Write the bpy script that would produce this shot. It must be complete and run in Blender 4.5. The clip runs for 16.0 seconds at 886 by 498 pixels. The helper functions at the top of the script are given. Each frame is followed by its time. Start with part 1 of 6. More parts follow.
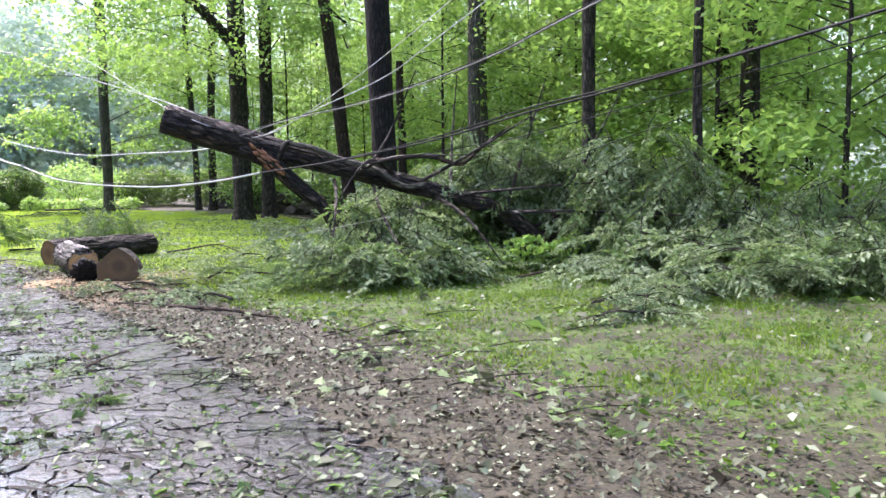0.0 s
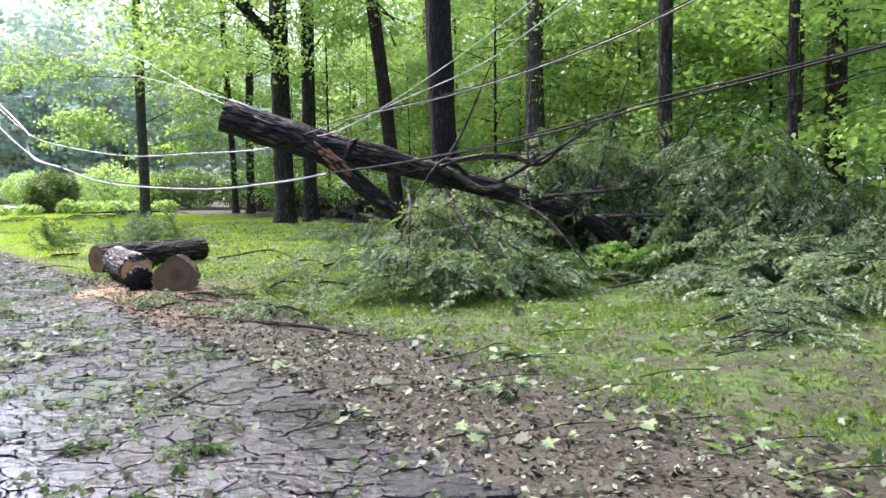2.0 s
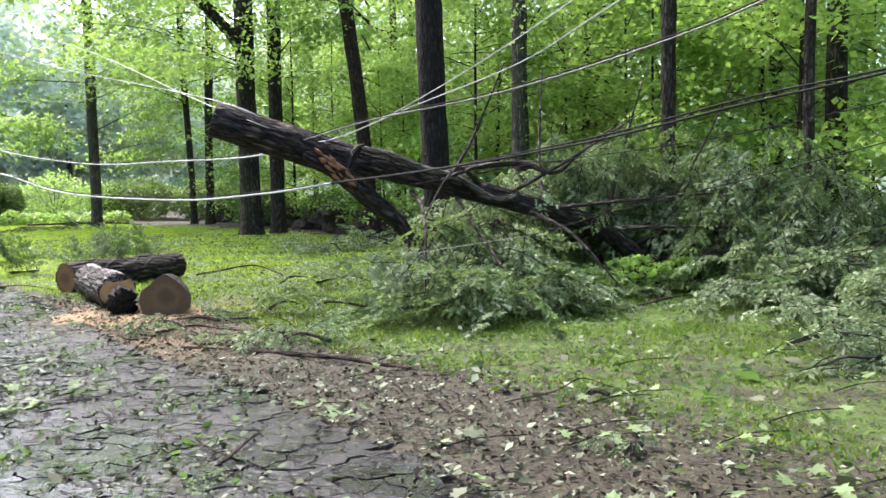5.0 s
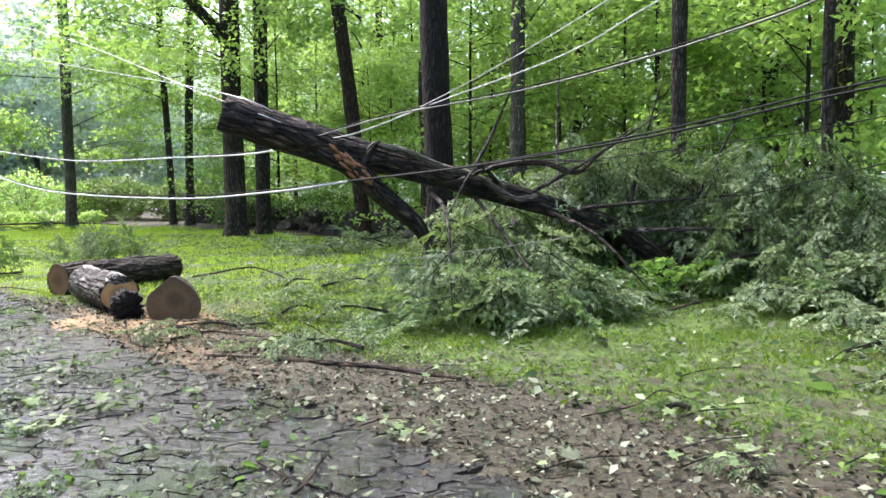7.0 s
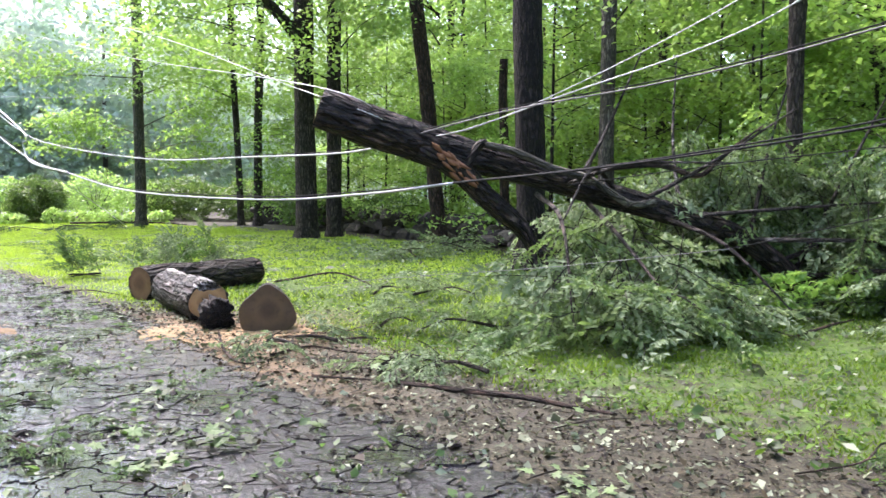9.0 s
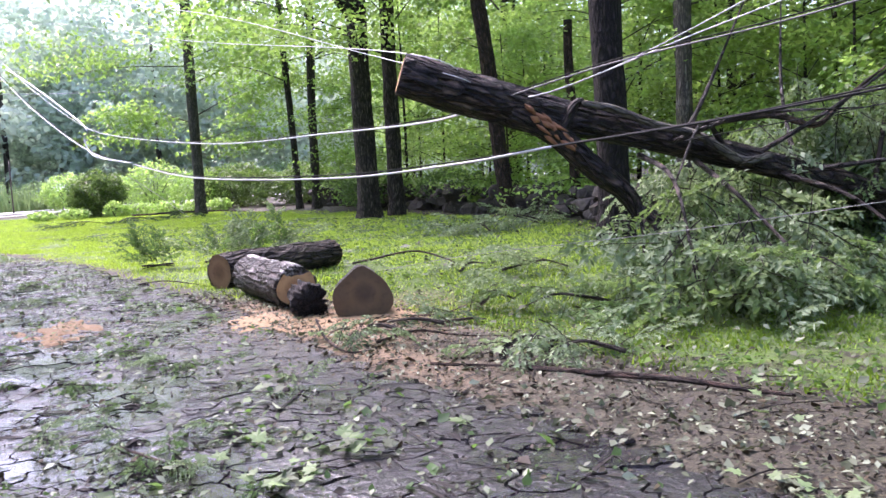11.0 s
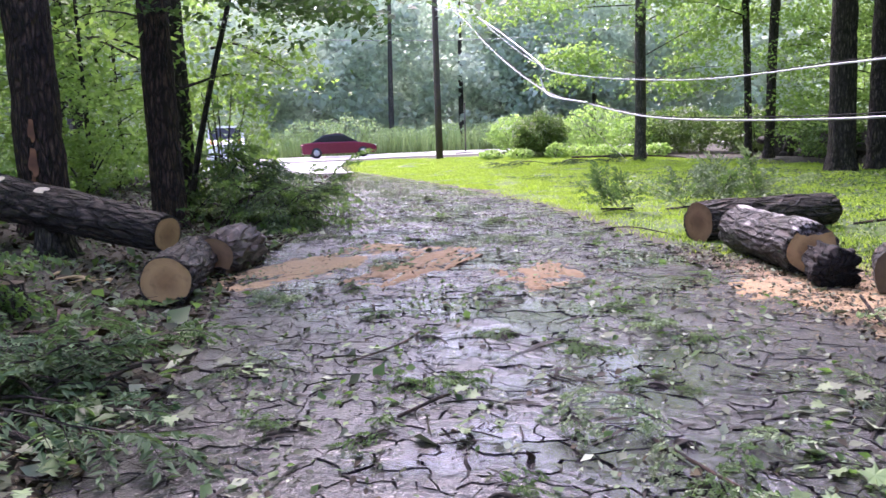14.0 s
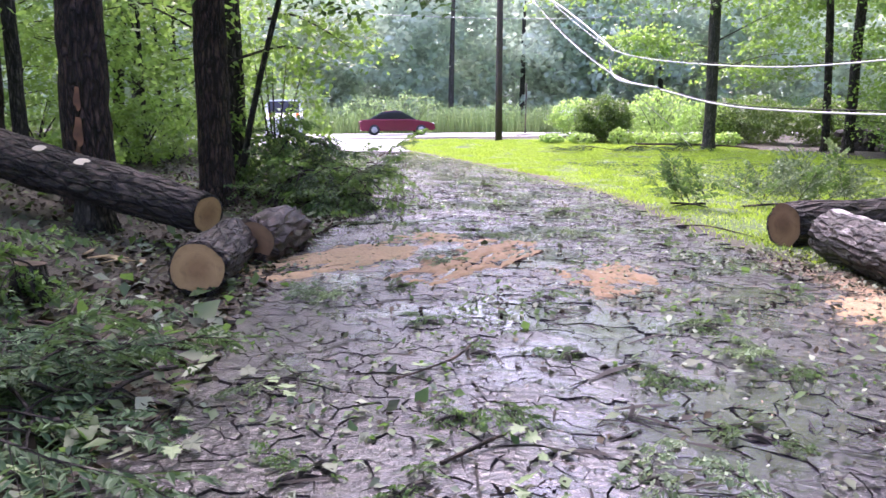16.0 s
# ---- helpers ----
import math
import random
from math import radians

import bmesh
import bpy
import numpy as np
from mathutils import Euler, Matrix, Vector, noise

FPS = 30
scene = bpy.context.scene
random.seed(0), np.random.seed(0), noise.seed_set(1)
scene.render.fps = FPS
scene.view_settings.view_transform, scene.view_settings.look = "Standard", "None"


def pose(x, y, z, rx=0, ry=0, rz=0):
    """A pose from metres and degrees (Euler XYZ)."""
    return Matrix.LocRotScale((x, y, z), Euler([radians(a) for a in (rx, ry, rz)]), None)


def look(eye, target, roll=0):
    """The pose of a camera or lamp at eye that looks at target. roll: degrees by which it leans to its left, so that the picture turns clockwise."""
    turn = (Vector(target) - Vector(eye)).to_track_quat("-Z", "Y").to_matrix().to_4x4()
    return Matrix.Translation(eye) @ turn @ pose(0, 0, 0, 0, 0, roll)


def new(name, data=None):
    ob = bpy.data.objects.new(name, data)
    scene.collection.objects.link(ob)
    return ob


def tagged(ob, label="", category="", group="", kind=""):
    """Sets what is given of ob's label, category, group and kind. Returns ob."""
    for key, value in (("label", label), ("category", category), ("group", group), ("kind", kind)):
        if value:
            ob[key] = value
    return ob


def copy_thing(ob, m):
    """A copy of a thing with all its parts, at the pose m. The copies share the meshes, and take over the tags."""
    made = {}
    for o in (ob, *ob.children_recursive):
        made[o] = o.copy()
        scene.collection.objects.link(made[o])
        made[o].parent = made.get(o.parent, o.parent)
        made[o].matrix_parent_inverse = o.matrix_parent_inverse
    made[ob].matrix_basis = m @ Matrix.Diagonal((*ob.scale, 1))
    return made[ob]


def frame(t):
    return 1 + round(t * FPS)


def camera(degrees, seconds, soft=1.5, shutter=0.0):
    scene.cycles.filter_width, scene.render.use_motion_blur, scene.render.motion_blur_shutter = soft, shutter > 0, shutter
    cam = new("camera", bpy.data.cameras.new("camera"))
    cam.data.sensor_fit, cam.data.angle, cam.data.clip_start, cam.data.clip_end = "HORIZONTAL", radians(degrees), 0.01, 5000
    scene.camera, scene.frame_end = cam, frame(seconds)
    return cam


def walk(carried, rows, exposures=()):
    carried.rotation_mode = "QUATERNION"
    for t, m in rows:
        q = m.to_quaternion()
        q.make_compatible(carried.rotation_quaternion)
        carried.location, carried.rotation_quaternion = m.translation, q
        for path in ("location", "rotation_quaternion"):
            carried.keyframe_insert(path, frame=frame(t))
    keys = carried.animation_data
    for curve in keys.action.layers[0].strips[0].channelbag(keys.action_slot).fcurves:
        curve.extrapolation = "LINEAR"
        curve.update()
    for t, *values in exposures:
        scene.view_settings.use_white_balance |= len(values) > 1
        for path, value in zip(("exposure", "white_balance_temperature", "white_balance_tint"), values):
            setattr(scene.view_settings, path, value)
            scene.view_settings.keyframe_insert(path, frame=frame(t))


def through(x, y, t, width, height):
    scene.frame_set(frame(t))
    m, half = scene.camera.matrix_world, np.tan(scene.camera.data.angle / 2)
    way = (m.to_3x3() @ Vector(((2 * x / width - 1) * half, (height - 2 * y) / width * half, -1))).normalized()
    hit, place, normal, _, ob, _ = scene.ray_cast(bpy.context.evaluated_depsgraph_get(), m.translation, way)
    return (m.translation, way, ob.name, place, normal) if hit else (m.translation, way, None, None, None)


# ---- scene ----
cam = camera(56.8, 16.0, shutter=0.2)
PATH = [
    (0, (0.085, 0.115, 1.453), (0.846, 1.956, 1.272), -1.3),
    (0.5, (-0.084, 0.447, 1.437), (0.67, 2.29, 1.253), -1.3),
    (1, (-0.158, 0.84, 1.428), (0.567, 2.695, 1.241), -2.2),
    (1.5, (-0.212, 1.146, 1.453), (0.494, 3.008, 1.272), -3.4),
    (2, (-0.285, 1.382, 1.446), (0.423, 3.245, 1.273), -1.3),
    (2.5, (-0.326, 1.688, 1.448), (0.377, 3.553, 1.283), -1.7),
    (3, (-0.386, 1.923, 1.462), (0.315, 3.789, 1.297), -1.7),
    (3.5, (-0.49, 2.057, 1.446), (0.212, 3.923, 1.296), -2.0),
    (4, (-0.575, 2.292, 1.469), (0.137, 4.155, 1.32), -1.6),
    (4.5, (-0.662, 2.456, 1.488), (0.06, 4.315, 1.336), -1.7),
    (4.7, (-0.709, 2.528, 1.484), (0.081, 4.358, 1.329), -1.5),
    (6.8, (-1.111, 3.155, 1.455), (-0.218, 4.939, 1.302), -1.2),
    (7, (-1.163, 3.319, 1.446), (-0.268, 5.102, 1.296), -1.0),
    (7.5, (-1.177, 3.639, 1.485), (-0.319, 5.44, 1.34), -1.5),
    (8, (-1.204, 3.87, 1.444), (-0.368, 5.681, 1.303), -1.5),
    (8.5, (-1.304, 4.17, 1.434), (-0.483, 5.988, 1.298), -1.0),
    (9, (-1.382, 4.387, 1.451), (-0.605, 6.224, 1.31), -0.4),
    (9.2, (-1.368, 4.426, 1.455), (-0.652, 6.288, 1.315), -1.0),
    (11.5, (-1.746, 5.434, 1.365), (-1.084, 7.307, 1.14), -3.5),
    (12, (-1.856, 5.631, 1.352), (-1.26, 7.524, 1.101), -2.4),
    (12.5, (-2.008, 5.798, 1.347), (-1.627, 7.745, 1.098), -1.8),
    (13, (-2.079, 5.998, 1.346), (-1.954, 7.977, 1.084), -2.6),
    (13.5, (-2.115, 6.253, 1.328), (-2.269, 8.229, 1.058), -3.2),
    (14, (-2.262, 6.49, 1.31), (-2.584, 8.445, 1.038), -2.2),
    (14.5, (-2.329, 6.661, 1.29), (-2.694, 8.606, 0.999), -1.8),
    (15, (-2.364, 6.884, 1.308), (-2.854, 8.8, 1.01), -0.9),
    (15.5, (-2.365, 7.03, 1.292), (-2.883, 8.937, 0.988), -1.0),
    (16, (-2.405, 7.176, 1.345), (-2.855, 9.099, 1.027), -0.2),
]
EXPOSURES = [(0, 2.61, 6250, 27), (1.4, 2.59, 6250, 27), (2.6, 2.47, 6400, 23), (4.7, 2.46, 6550, 19), (7, 2.53, 6500, 18), (9.2, 2.61, 6350, 24), (11.5, 2.46, 6100, 38), (14, 2.38, 6100, 39), (15, 2.48, 6120, 40), (16, 2.56, 6150, 41)]
walk(cam, [(t, look(eye, target, roll)) for t, eye, target, roll in PATH], EXPOSURES)


# ---- world and light: bright overcast after rain ----
SUN_ELEV, SUN_AZ = 58.0, -25.0
world = bpy.data.worlds.new("world")
scene.world = world
world.use_nodes = True
wn = world.node_tree.nodes
sky = wn.new("ShaderNodeTexSky")
sky.sky_type = "NISHITA"
sky.sun_disc = False
sky.sun_elevation, sky.sun_rotation = radians(SUN_ELEV), radians(SUN_AZ)
sky.air_density, sky.dust_density, sky.ozone_density = 1.0, 3.2, 1.0
wn["Background"].inputs["Strength"].default_value = 0.15
world.node_tree.links.new(sky.outputs[0], wn["Background"].inputs["Color"])
sun = new("sun", bpy.data.lights.new("sun", "SUN"))
sun.data.energy, sun.data.angle, sun.data.color = 1.3, radians(30), (1.0, 0.97, 0.92)
el, az = radians(SUN_ELEV), radians(SUN_AZ)
sun.matrix_world = look((math.sin(az) * math.cos(el) * 50, math.cos(az) * math.cos(el) * 50, math.sin(el) * 50), (0, 0, 0))

RNG = np.random.default_rng(11)


# ---- materials ----
def material(name):
    m = bpy.data.materials.new(name)
    m.use_nodes = True
    return m, m.node_tree.nodes, m.node_tree.links, m.node_tree.nodes["Principled BSDF"]


def ramp(nodes, links, source, stops):
    r = nodes.new("ShaderNodeValToRGB")
    while len(r.color_ramp.elements) < len(stops):
        r.color_ramp.elements.new(0.5)
    for e, (p, c) in zip(r.color_ramp.elements, stops):
        e.position, e.color = p, (*c, 1)
    links.new(source, r.inputs[0])
    return r.outputs[0]


def noise_tex(nodes, links, scale, detail=4, vector=None, rough=0.6):
    n = nodes.new("ShaderNodeTexNoise")
    n.inputs["Scale"].default_value, n.inputs["Detail"].default_value, n.inputs["Roughness"].default_value = scale, detail, rough
    if vector is not None:
        links.new(vector, n.inputs["Vector"])
    return n.outputs["Fac"]


def bump(nodes, links, height, bsdf, strength=0.6, distance=0.01, before=None):
    b = nodes.new("ShaderNodeBump")
    b.inputs["Strength"].default_value, b.inputs["Distance"].default_value = strength, distance
    links.new(height, b.inputs["Height"])
    if before is not None:
        links.new(before, b.inputs["Normal"])
    links.new(b.outputs[0], bsdf.inputs["Normal"])
    return b.outputs[0]


def mixed(nodes, links, fac, a, b, mode="MIX"):
    m = nodes.new("ShaderNodeMix")
    m.data_type, m.blend_type = "RGBA", mode
    for socket, v in ((m.inputs[0], fac), (m.inputs[6], a), (m.inputs[7], b)):
        if isinstance(v, (int, float)):
            socket.default_value = v
        elif isinstance(v, tuple):
            socket.default_value = (*v, 1)
        else:
            links.new(v, socket)
    return m.outputs[2]


def bark_material(name, dark, mid, light, rough=0.75, depth=0.02, scale=22, pale=None):
    """Ridged bark that runs along the stem (the 'along' attribute holds the stem's own coordinates)."""
    m, n, l, b = material(name)
    at = n.new("ShaderNodeAttribute")
    at.attribute_name = "along"
    mp = n.new("ShaderNodeMapping")
    mp.inputs["Scale"].default_value = (1, 1, 0.24)
    l.new(at.outputs["Vector"], mp.inputs["Vector"])
    warp = n.new("ShaderNodeTexNoise")
    warp.inputs["Scale"].default_value, warp.inputs["Detail"].default_value = scale * 0.6, 3
    l.new(mp.outputs[0], warp.inputs["Vector"])
    bent = n.new("ShaderNodeVectorMath")
    bent.operation = "MULTIPLY_ADD"
    l.new(warp.outputs["Color"], bent.inputs[0])
    bent.inputs[1].default_value = (0.07,) * 3
    l.new(mp.outputs[0], bent.inputs[2])
    crack = n.new("ShaderNodeTexVoronoi")
    crack.feature = "DISTANCE_TO_EDGE"
    crack.inputs["Scale"].default_value = scale * 0.8
    l.new(bent.outputs[0], crack.inputs["Vector"])
    ridge = noise_tex(n, l, scale, 6, mp.outputs[0], 0.65)
    plate = ramp(n, l, crack.outputs["Distance"], [(0.0, (0, 0, 0)), (0.2, (1, 1, 1))])
    fine = noise_tex(n, l, 90, 3, mp.outputs[0])
    blotch = noise_tex(n, l, 2.2, 4, at.outputs["Vector"])
    col = ramp(n, l, ridge, [(0.40, dark), (0.52, mid), (0.64, light)])
    col = mixed(n, l, plate, dark, col)
    col = mixed(n, l, ramp(n, l, blotch, [(0.45, (0, 0, 0)), (0.75, (0.6, 0.6, 0.6))]), col, tuple(c * 0.55 for c in mid))
    if pale:
        spots = noise_tex(n, l, 7, 5, mp.outputs[0], 0.7)
        col = mixed(n, l, ramp(n, l, spots, [(0.56, (0, 0, 0)), (0.64, (1, 1, 1))]), col, pale)
    l.new(col, b.inputs["Base Color"])
    b.inputs["Roughness"].default_value = rough
    b.inputs["Specular IOR Level"].default_value = 0.3
    deep = bump(n, l, plate, b, 1.0, depth)
    first = bump(n, l, ridge, b, 1.0, depth, deep)
    bump(n, l, fine, b, 0.5, 0.004, first)
    return m


BARK = bark_material("bark", (0.012, 0.010, 0.008), (0.055, 0.045, 0.037), (0.13, 0.108, 0.088), 0.85, 0.03, 20)
BARK_FALLEN = bark_material("bark_wet", (0.003, 0.002, 0.002), (0.026, 0.017, 0.013), (0.12, 0.085, 0.07), 0.6, 0.05, 17)
BARK_BLACK = bark_material("bark_black", (0.004, 0.003, 0.003), (0.016, 0.012, 0.011), (0.045, 0.035, 0.031), 0.85, 0.03, 20)
BARK_WARM = bark_material("bark_warm", (0.009, 0.006, 0.004), (0.055, 0.032, 0.023), (0.115, 0.071, 0.052), 0.8, 0.04, 20)
BARK_PALE = bark_material("bark_lichen", (0.005, 0.004, 0.003), (0.03, 0.021, 0.017), (0.09, 0.068, 0.058), 0.5, 0.05, 19, (0.42, 0.38, 0.37))
BARK_PINK = bark_material("bark_scaly", (0.015, 0.009, 0.007), (0.10, 0.066, 0.052), (0.22, 0.16, 0.135), 0.6, 0.03, 9)
BARK_GREY = bark_material("bark_grey", (0.03, 0.027, 0.022), (0.10, 0.09, 0.07), (0.2, 0.185, 0.15))


def cut_wood_material(name, outer, inner):
    """End grain: rings round the pith with a darker heart and cracks."""
    m, n, l, b = material(name)
    at = n.new("ShaderNodeAttribute")
    at.attribute_name = "along"
    ln = n.new("ShaderNodeVectorMath")
    ln.operation = "LENGTH"
    l.new(at.outputs["Vector"], ln.inputs[0])
    wob = noise_tex(n, l, 9, 4, at.outputs["Vector"])
    add = n.new("ShaderNodeMath")
    add.operation = "MULTIPLY_ADD"
    l.new(wob, add.inputs[0])
    add.inputs[1].default_value = 0.05
    l.new(ln.outputs["Value"], add.inputs[2])
    rings = n.new("ShaderNodeMath")
    rings.operation = "PINGPONG"
    l.new(add.outputs[0], rings.inputs[0])
    rings.inputs[1].default_value = 0.007
    scaled = n.new("ShaderNodeMath")
    scaled.operation = "MULTIPLY"
    l.new(rings.outputs[0], scaled.inputs[0])
    scaled.inputs[1].default_value = 120
    heart = ramp(n, l, add.outputs[0], [(0.08, inner), (0.17, outer), (0.24, tuple(c * 0.8 for c in outer))])
    col = mixed(n, l, scaled.outputs[0], heart, mixed(n, l, 0.25, heart, tuple(c * 0.4 for c in inner)))
    dirt = noise_tex(n, l, 14, 5, at.outputs["Vector"])
    col = mixed(n, l, ramp(n, l, dirt, [(0.5, (0, 0, 0)), (0.8, (0.6, 0.6, 0.6))]), col, tuple(c * 0.35 for c in inner))
    l.new(col, b.inputs["Base Color"])
    b.inputs["Roughness"].default_value = 0.7
    bump(n, l, dirt, b, 0.4, 0.006)
    return m


CUT_PALE = cut_wood_material("cut_wood_pale", (0.42, 0.24, 0.105), (0.28, 0.145, 0.06))
CUT_TAN = cut_wood_material("cut_wood_tan", (0.22, 0.12, 0.06), (0.14, 0.07, 0.034))
CUT_DARK = cut_wood_material("cut_wood_dark", (0.095, 0.055, 0.024), (0.05, 0.027, 0.011))
TORN = cut_wood_material("torn_wood", (0.25, 0.105, 0.045), (0.13, 0.05, 0.022))


def leaf_material(name, dark, light, through, gloss=0.35, share=0.45):
    """Thin leaves: each has its own tint; light shines through them."""
    m, n, l, b = material(name)
    geo = n.new("ShaderNodeNewGeometry")
    info = n.new("ShaderNodeObjectInfo")
    tint = ramp(n, l, geo.outputs["Random Per Island"], [(0.0, dark), (0.65, tuple(0.65 * a + 0.35 * c for a, c in zip(dark, light))), (1.0, light)])
    hue = n.new("ShaderNodeHueSaturation")
    vary = n.new("ShaderNodeMapRange")
    vary.inputs["To Min"].default_value, vary.inputs["To Max"].default_value = 0.75, 1.25
    l.new(info.outputs["Random"], vary.inputs["Value"])
    l.new(vary.outputs[0], hue.inputs["Value"])
    l.new(tint, hue.inputs["Color"])
    l.new(hue.outputs[0], b.inputs["Base Color"])
    b.inputs["Roughness"].default_value = gloss
    tr = n.new("ShaderNodeBsdfTranslucent")
    tcol = mixed(n, l, 0.7, hue.outputs[0], through)
    l.new(tcol, tr.inputs["Color"])
    mix = n.new("ShaderNodeMixShader")
    mix.inputs[0].default_value = share
    l.new(b.outputs[0], mix.inputs[1])
    l.new(tr.outputs[0], mix.inputs[2])
    l.new(mix.outputs[0], n["Material Output"].inputs["Surface"])
    return m


LEAF = leaf_material("leaf_green", (0.055, 0.135, 0.027), (0.21, 0.37, 0.075), (0.43, 0.66, 0.13), 0.4, 0.5)
LEAF_BRIGHT = leaf_material("leaf_bright", (0.085, 0.19, 0.03), (0.28, 0.46, 0.10), (0.50, 0.74, 0.17), 0.4, 0.5)
LEAF_BUSH = leaf_material("leaf_bush", (0.03, 0.07, 0.015), (0.14, 0.23, 0.05), (0.2, 0.34, 0.06), 0.45, 0.4)
LEAF_DARK = leaf_material("leaf_dark", (0.03, 0.07, 0.018), (0.09, 0.16, 0.045), (0.16, 0.30, 0.06), 0.5)
LEAF_PALE = leaf_material("leaf_underside", (0.05, 0.09, 0.036), (0.315, 0.385, 0.245), (0.28, 0.40, 0.155), 0.5, 0.36)
LEAF_DEEP = leaf_material("leaf_deep", (0.042, 0.088, 0.026), (0.21, 0.30, 0.14), (0.25, 0.39, 0.10), 0.5, 0.38)
LEAF_SPRAY = leaf_material("leaf_compound", (0.018, 0.045, 0.017), (0.105, 0.165, 0.08), (0.12, 0.21, 0.06), 0.6, 0.28)
# Pale greyed leaves: the haze over the far woods is put into the colour.
LEAF_FAR_HAZE = leaf_material("leaf_far_haze", (0.36, 0.45, 0.37), (0.64, 0.73, 0.60), (0.66, 0.79, 0.58), 0.6, 0.5)
LEAF_FALLEN = leaf_material("leaf_litter", (0.025, 0.032, 0.012), (0.27, 0.305, 0.21), (0.15, 0.19, 0.09), 0.6, 0.1)
LEAF_BROWN = leaf_material("leaf_brown", (0.007, 0.005, 0.003), (0.058, 0.044, 0.020), (0.04, 0.028, 0.010), 0.6, 0.05)
LEAF_MAPLE = leaf_material("leaf_maple", (0.08, 0.14, 0.045), (0.30, 0.36, 0.20), (0.2, 0.3, 0.09), 0.45, 0.2)
LEAF_YELLOW = leaf_material("leaf_yellow", (0.55, 0.30, 0.03), (0.60, 0.38, 0.05), (0.5, 0.3, 0.02), 0.4, 0.1)
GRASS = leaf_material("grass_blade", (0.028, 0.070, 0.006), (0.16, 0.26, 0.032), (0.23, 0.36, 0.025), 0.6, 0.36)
# Far copy of the grass, brightened in colour for the open light there.
GRASS_THICK_LIT = leaf_material("grass_thick_lit", (0.11, 0.215, 0.016), (0.40, 0.56, 0.08), (0.50, 0.70, 0.06), 0.6, 0.42)
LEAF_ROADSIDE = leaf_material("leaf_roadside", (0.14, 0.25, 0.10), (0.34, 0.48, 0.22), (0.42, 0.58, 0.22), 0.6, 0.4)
LEAF_CLOVER = leaf_material("clover", (0.016, 0.045, 0.006), (0.10, 0.18, 0.028), (0.14, 0.25, 0.028), 0.6, 0.32)
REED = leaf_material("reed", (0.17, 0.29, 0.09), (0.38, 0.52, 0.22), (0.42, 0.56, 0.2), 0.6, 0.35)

for m in (LEAF_FALLEN, LEAF_BROWN, LEAF_CLOVER, GRASS, LEAF_MAPLE, LEAF_PALE, LEAF_DEEP, LEAF_SPRAY):
    m.node_tree.nodes["Principled BSDF"].inputs["Specular IOR Level"].default_value = 0.2


def ground_material():
    m, n, l, b = material("ground")
    geo = n.new("ShaderNodeNewGeometry")
    at = n.new("ShaderNodeAttribute")
    at.attribute_name = "cover"
    sep = n.new("ShaderNodeSeparateColor")
    l.new(at.outputs["Color"], sep.inputs[0])
    pos = geo.outputs["Position"]
    big = noise_tex(n, l, 0.8, 5, pos)
    mid = noise_tex(n, l, 6, 5, pos)
    fine = noise_tex(n, l, 45, 4, pos)
    soil = mixed(n, l, big, ramp(n, l, mid, [(0.35, (0.008, 0.0065, 0.003)), (0.65, (0.036, 0.030, 0.014))]), (0.025, 0.0225, 0.010))
    soil = mixed(n, l, ramp(n, l, fine, [(0.5, (0, 0, 0)), (0.72, (0.8, 0.8, 0.8))]), soil, (0.090, 0.080, 0.042))
    turf = mixed(n, l, ramp(n, l, mid, [(0.35, (0, 0, 0)), (0.65, (1, 1, 1))]), (0.026, 0.058, 0.006), (0.075, 0.125, 0.014))
    turf = mixed(n, l, ramp(n, l, big, [(0.5, (0, 0, 0)), (0.75, (0.5, 0.5, 0.5))]), turf, (0.04, 0.045, 0.012))
    edge = n.new("ShaderNodeMath")
    edge.operation = "ADD"
    l.new(sep.outputs[0], edge.inputs[0])
    spread = n.new("ShaderNodeMath")
    spread.operation = "MULTIPLY"
    spread.inputs[1].default_value = 1.8
    l.new(noise_tex(n, l, 3.2, 6, pos, 0.65), spread.inputs[0])
    l.new(spread.outputs[0], edge.inputs[1])
    half = n.new("ShaderNodeMath")
    half.operation = "MULTIPLY"
    half.inputs[1].default_value = 0.5
    l.new(edge.outputs[0], half.inputs[0])
    cover = ramp(n, l, half.outputs[0], [(0.68, (0, 0, 0)), (0.84, (1, 1, 1))])
    col = mixed(n, l, cover, soil, turf)
    dust = n.new("ShaderNodeMath")
    dust.operation = "MULTIPLY"
    l.new(sep.outputs[1], dust.inputs[0])
    l.new(ramp(n, l, mid, [(0.3, (0.3, 0.3, 0.3)), (0.6, (1, 1, 1))]), dust.inputs[1])
    col = mixed(n, l, dust.outputs[0], col, (0.34, 0.22, 0.12))
    l.new(col, b.inputs["Base Color"])
    b.inputs["Roughness"].default_value = 0.85
    first = bump(n, l, fine, b, 0.7, 0.02)
    bump(n, l, mid, b, 0.5, 0.04, first)
    return m


GROUND = ground_material()


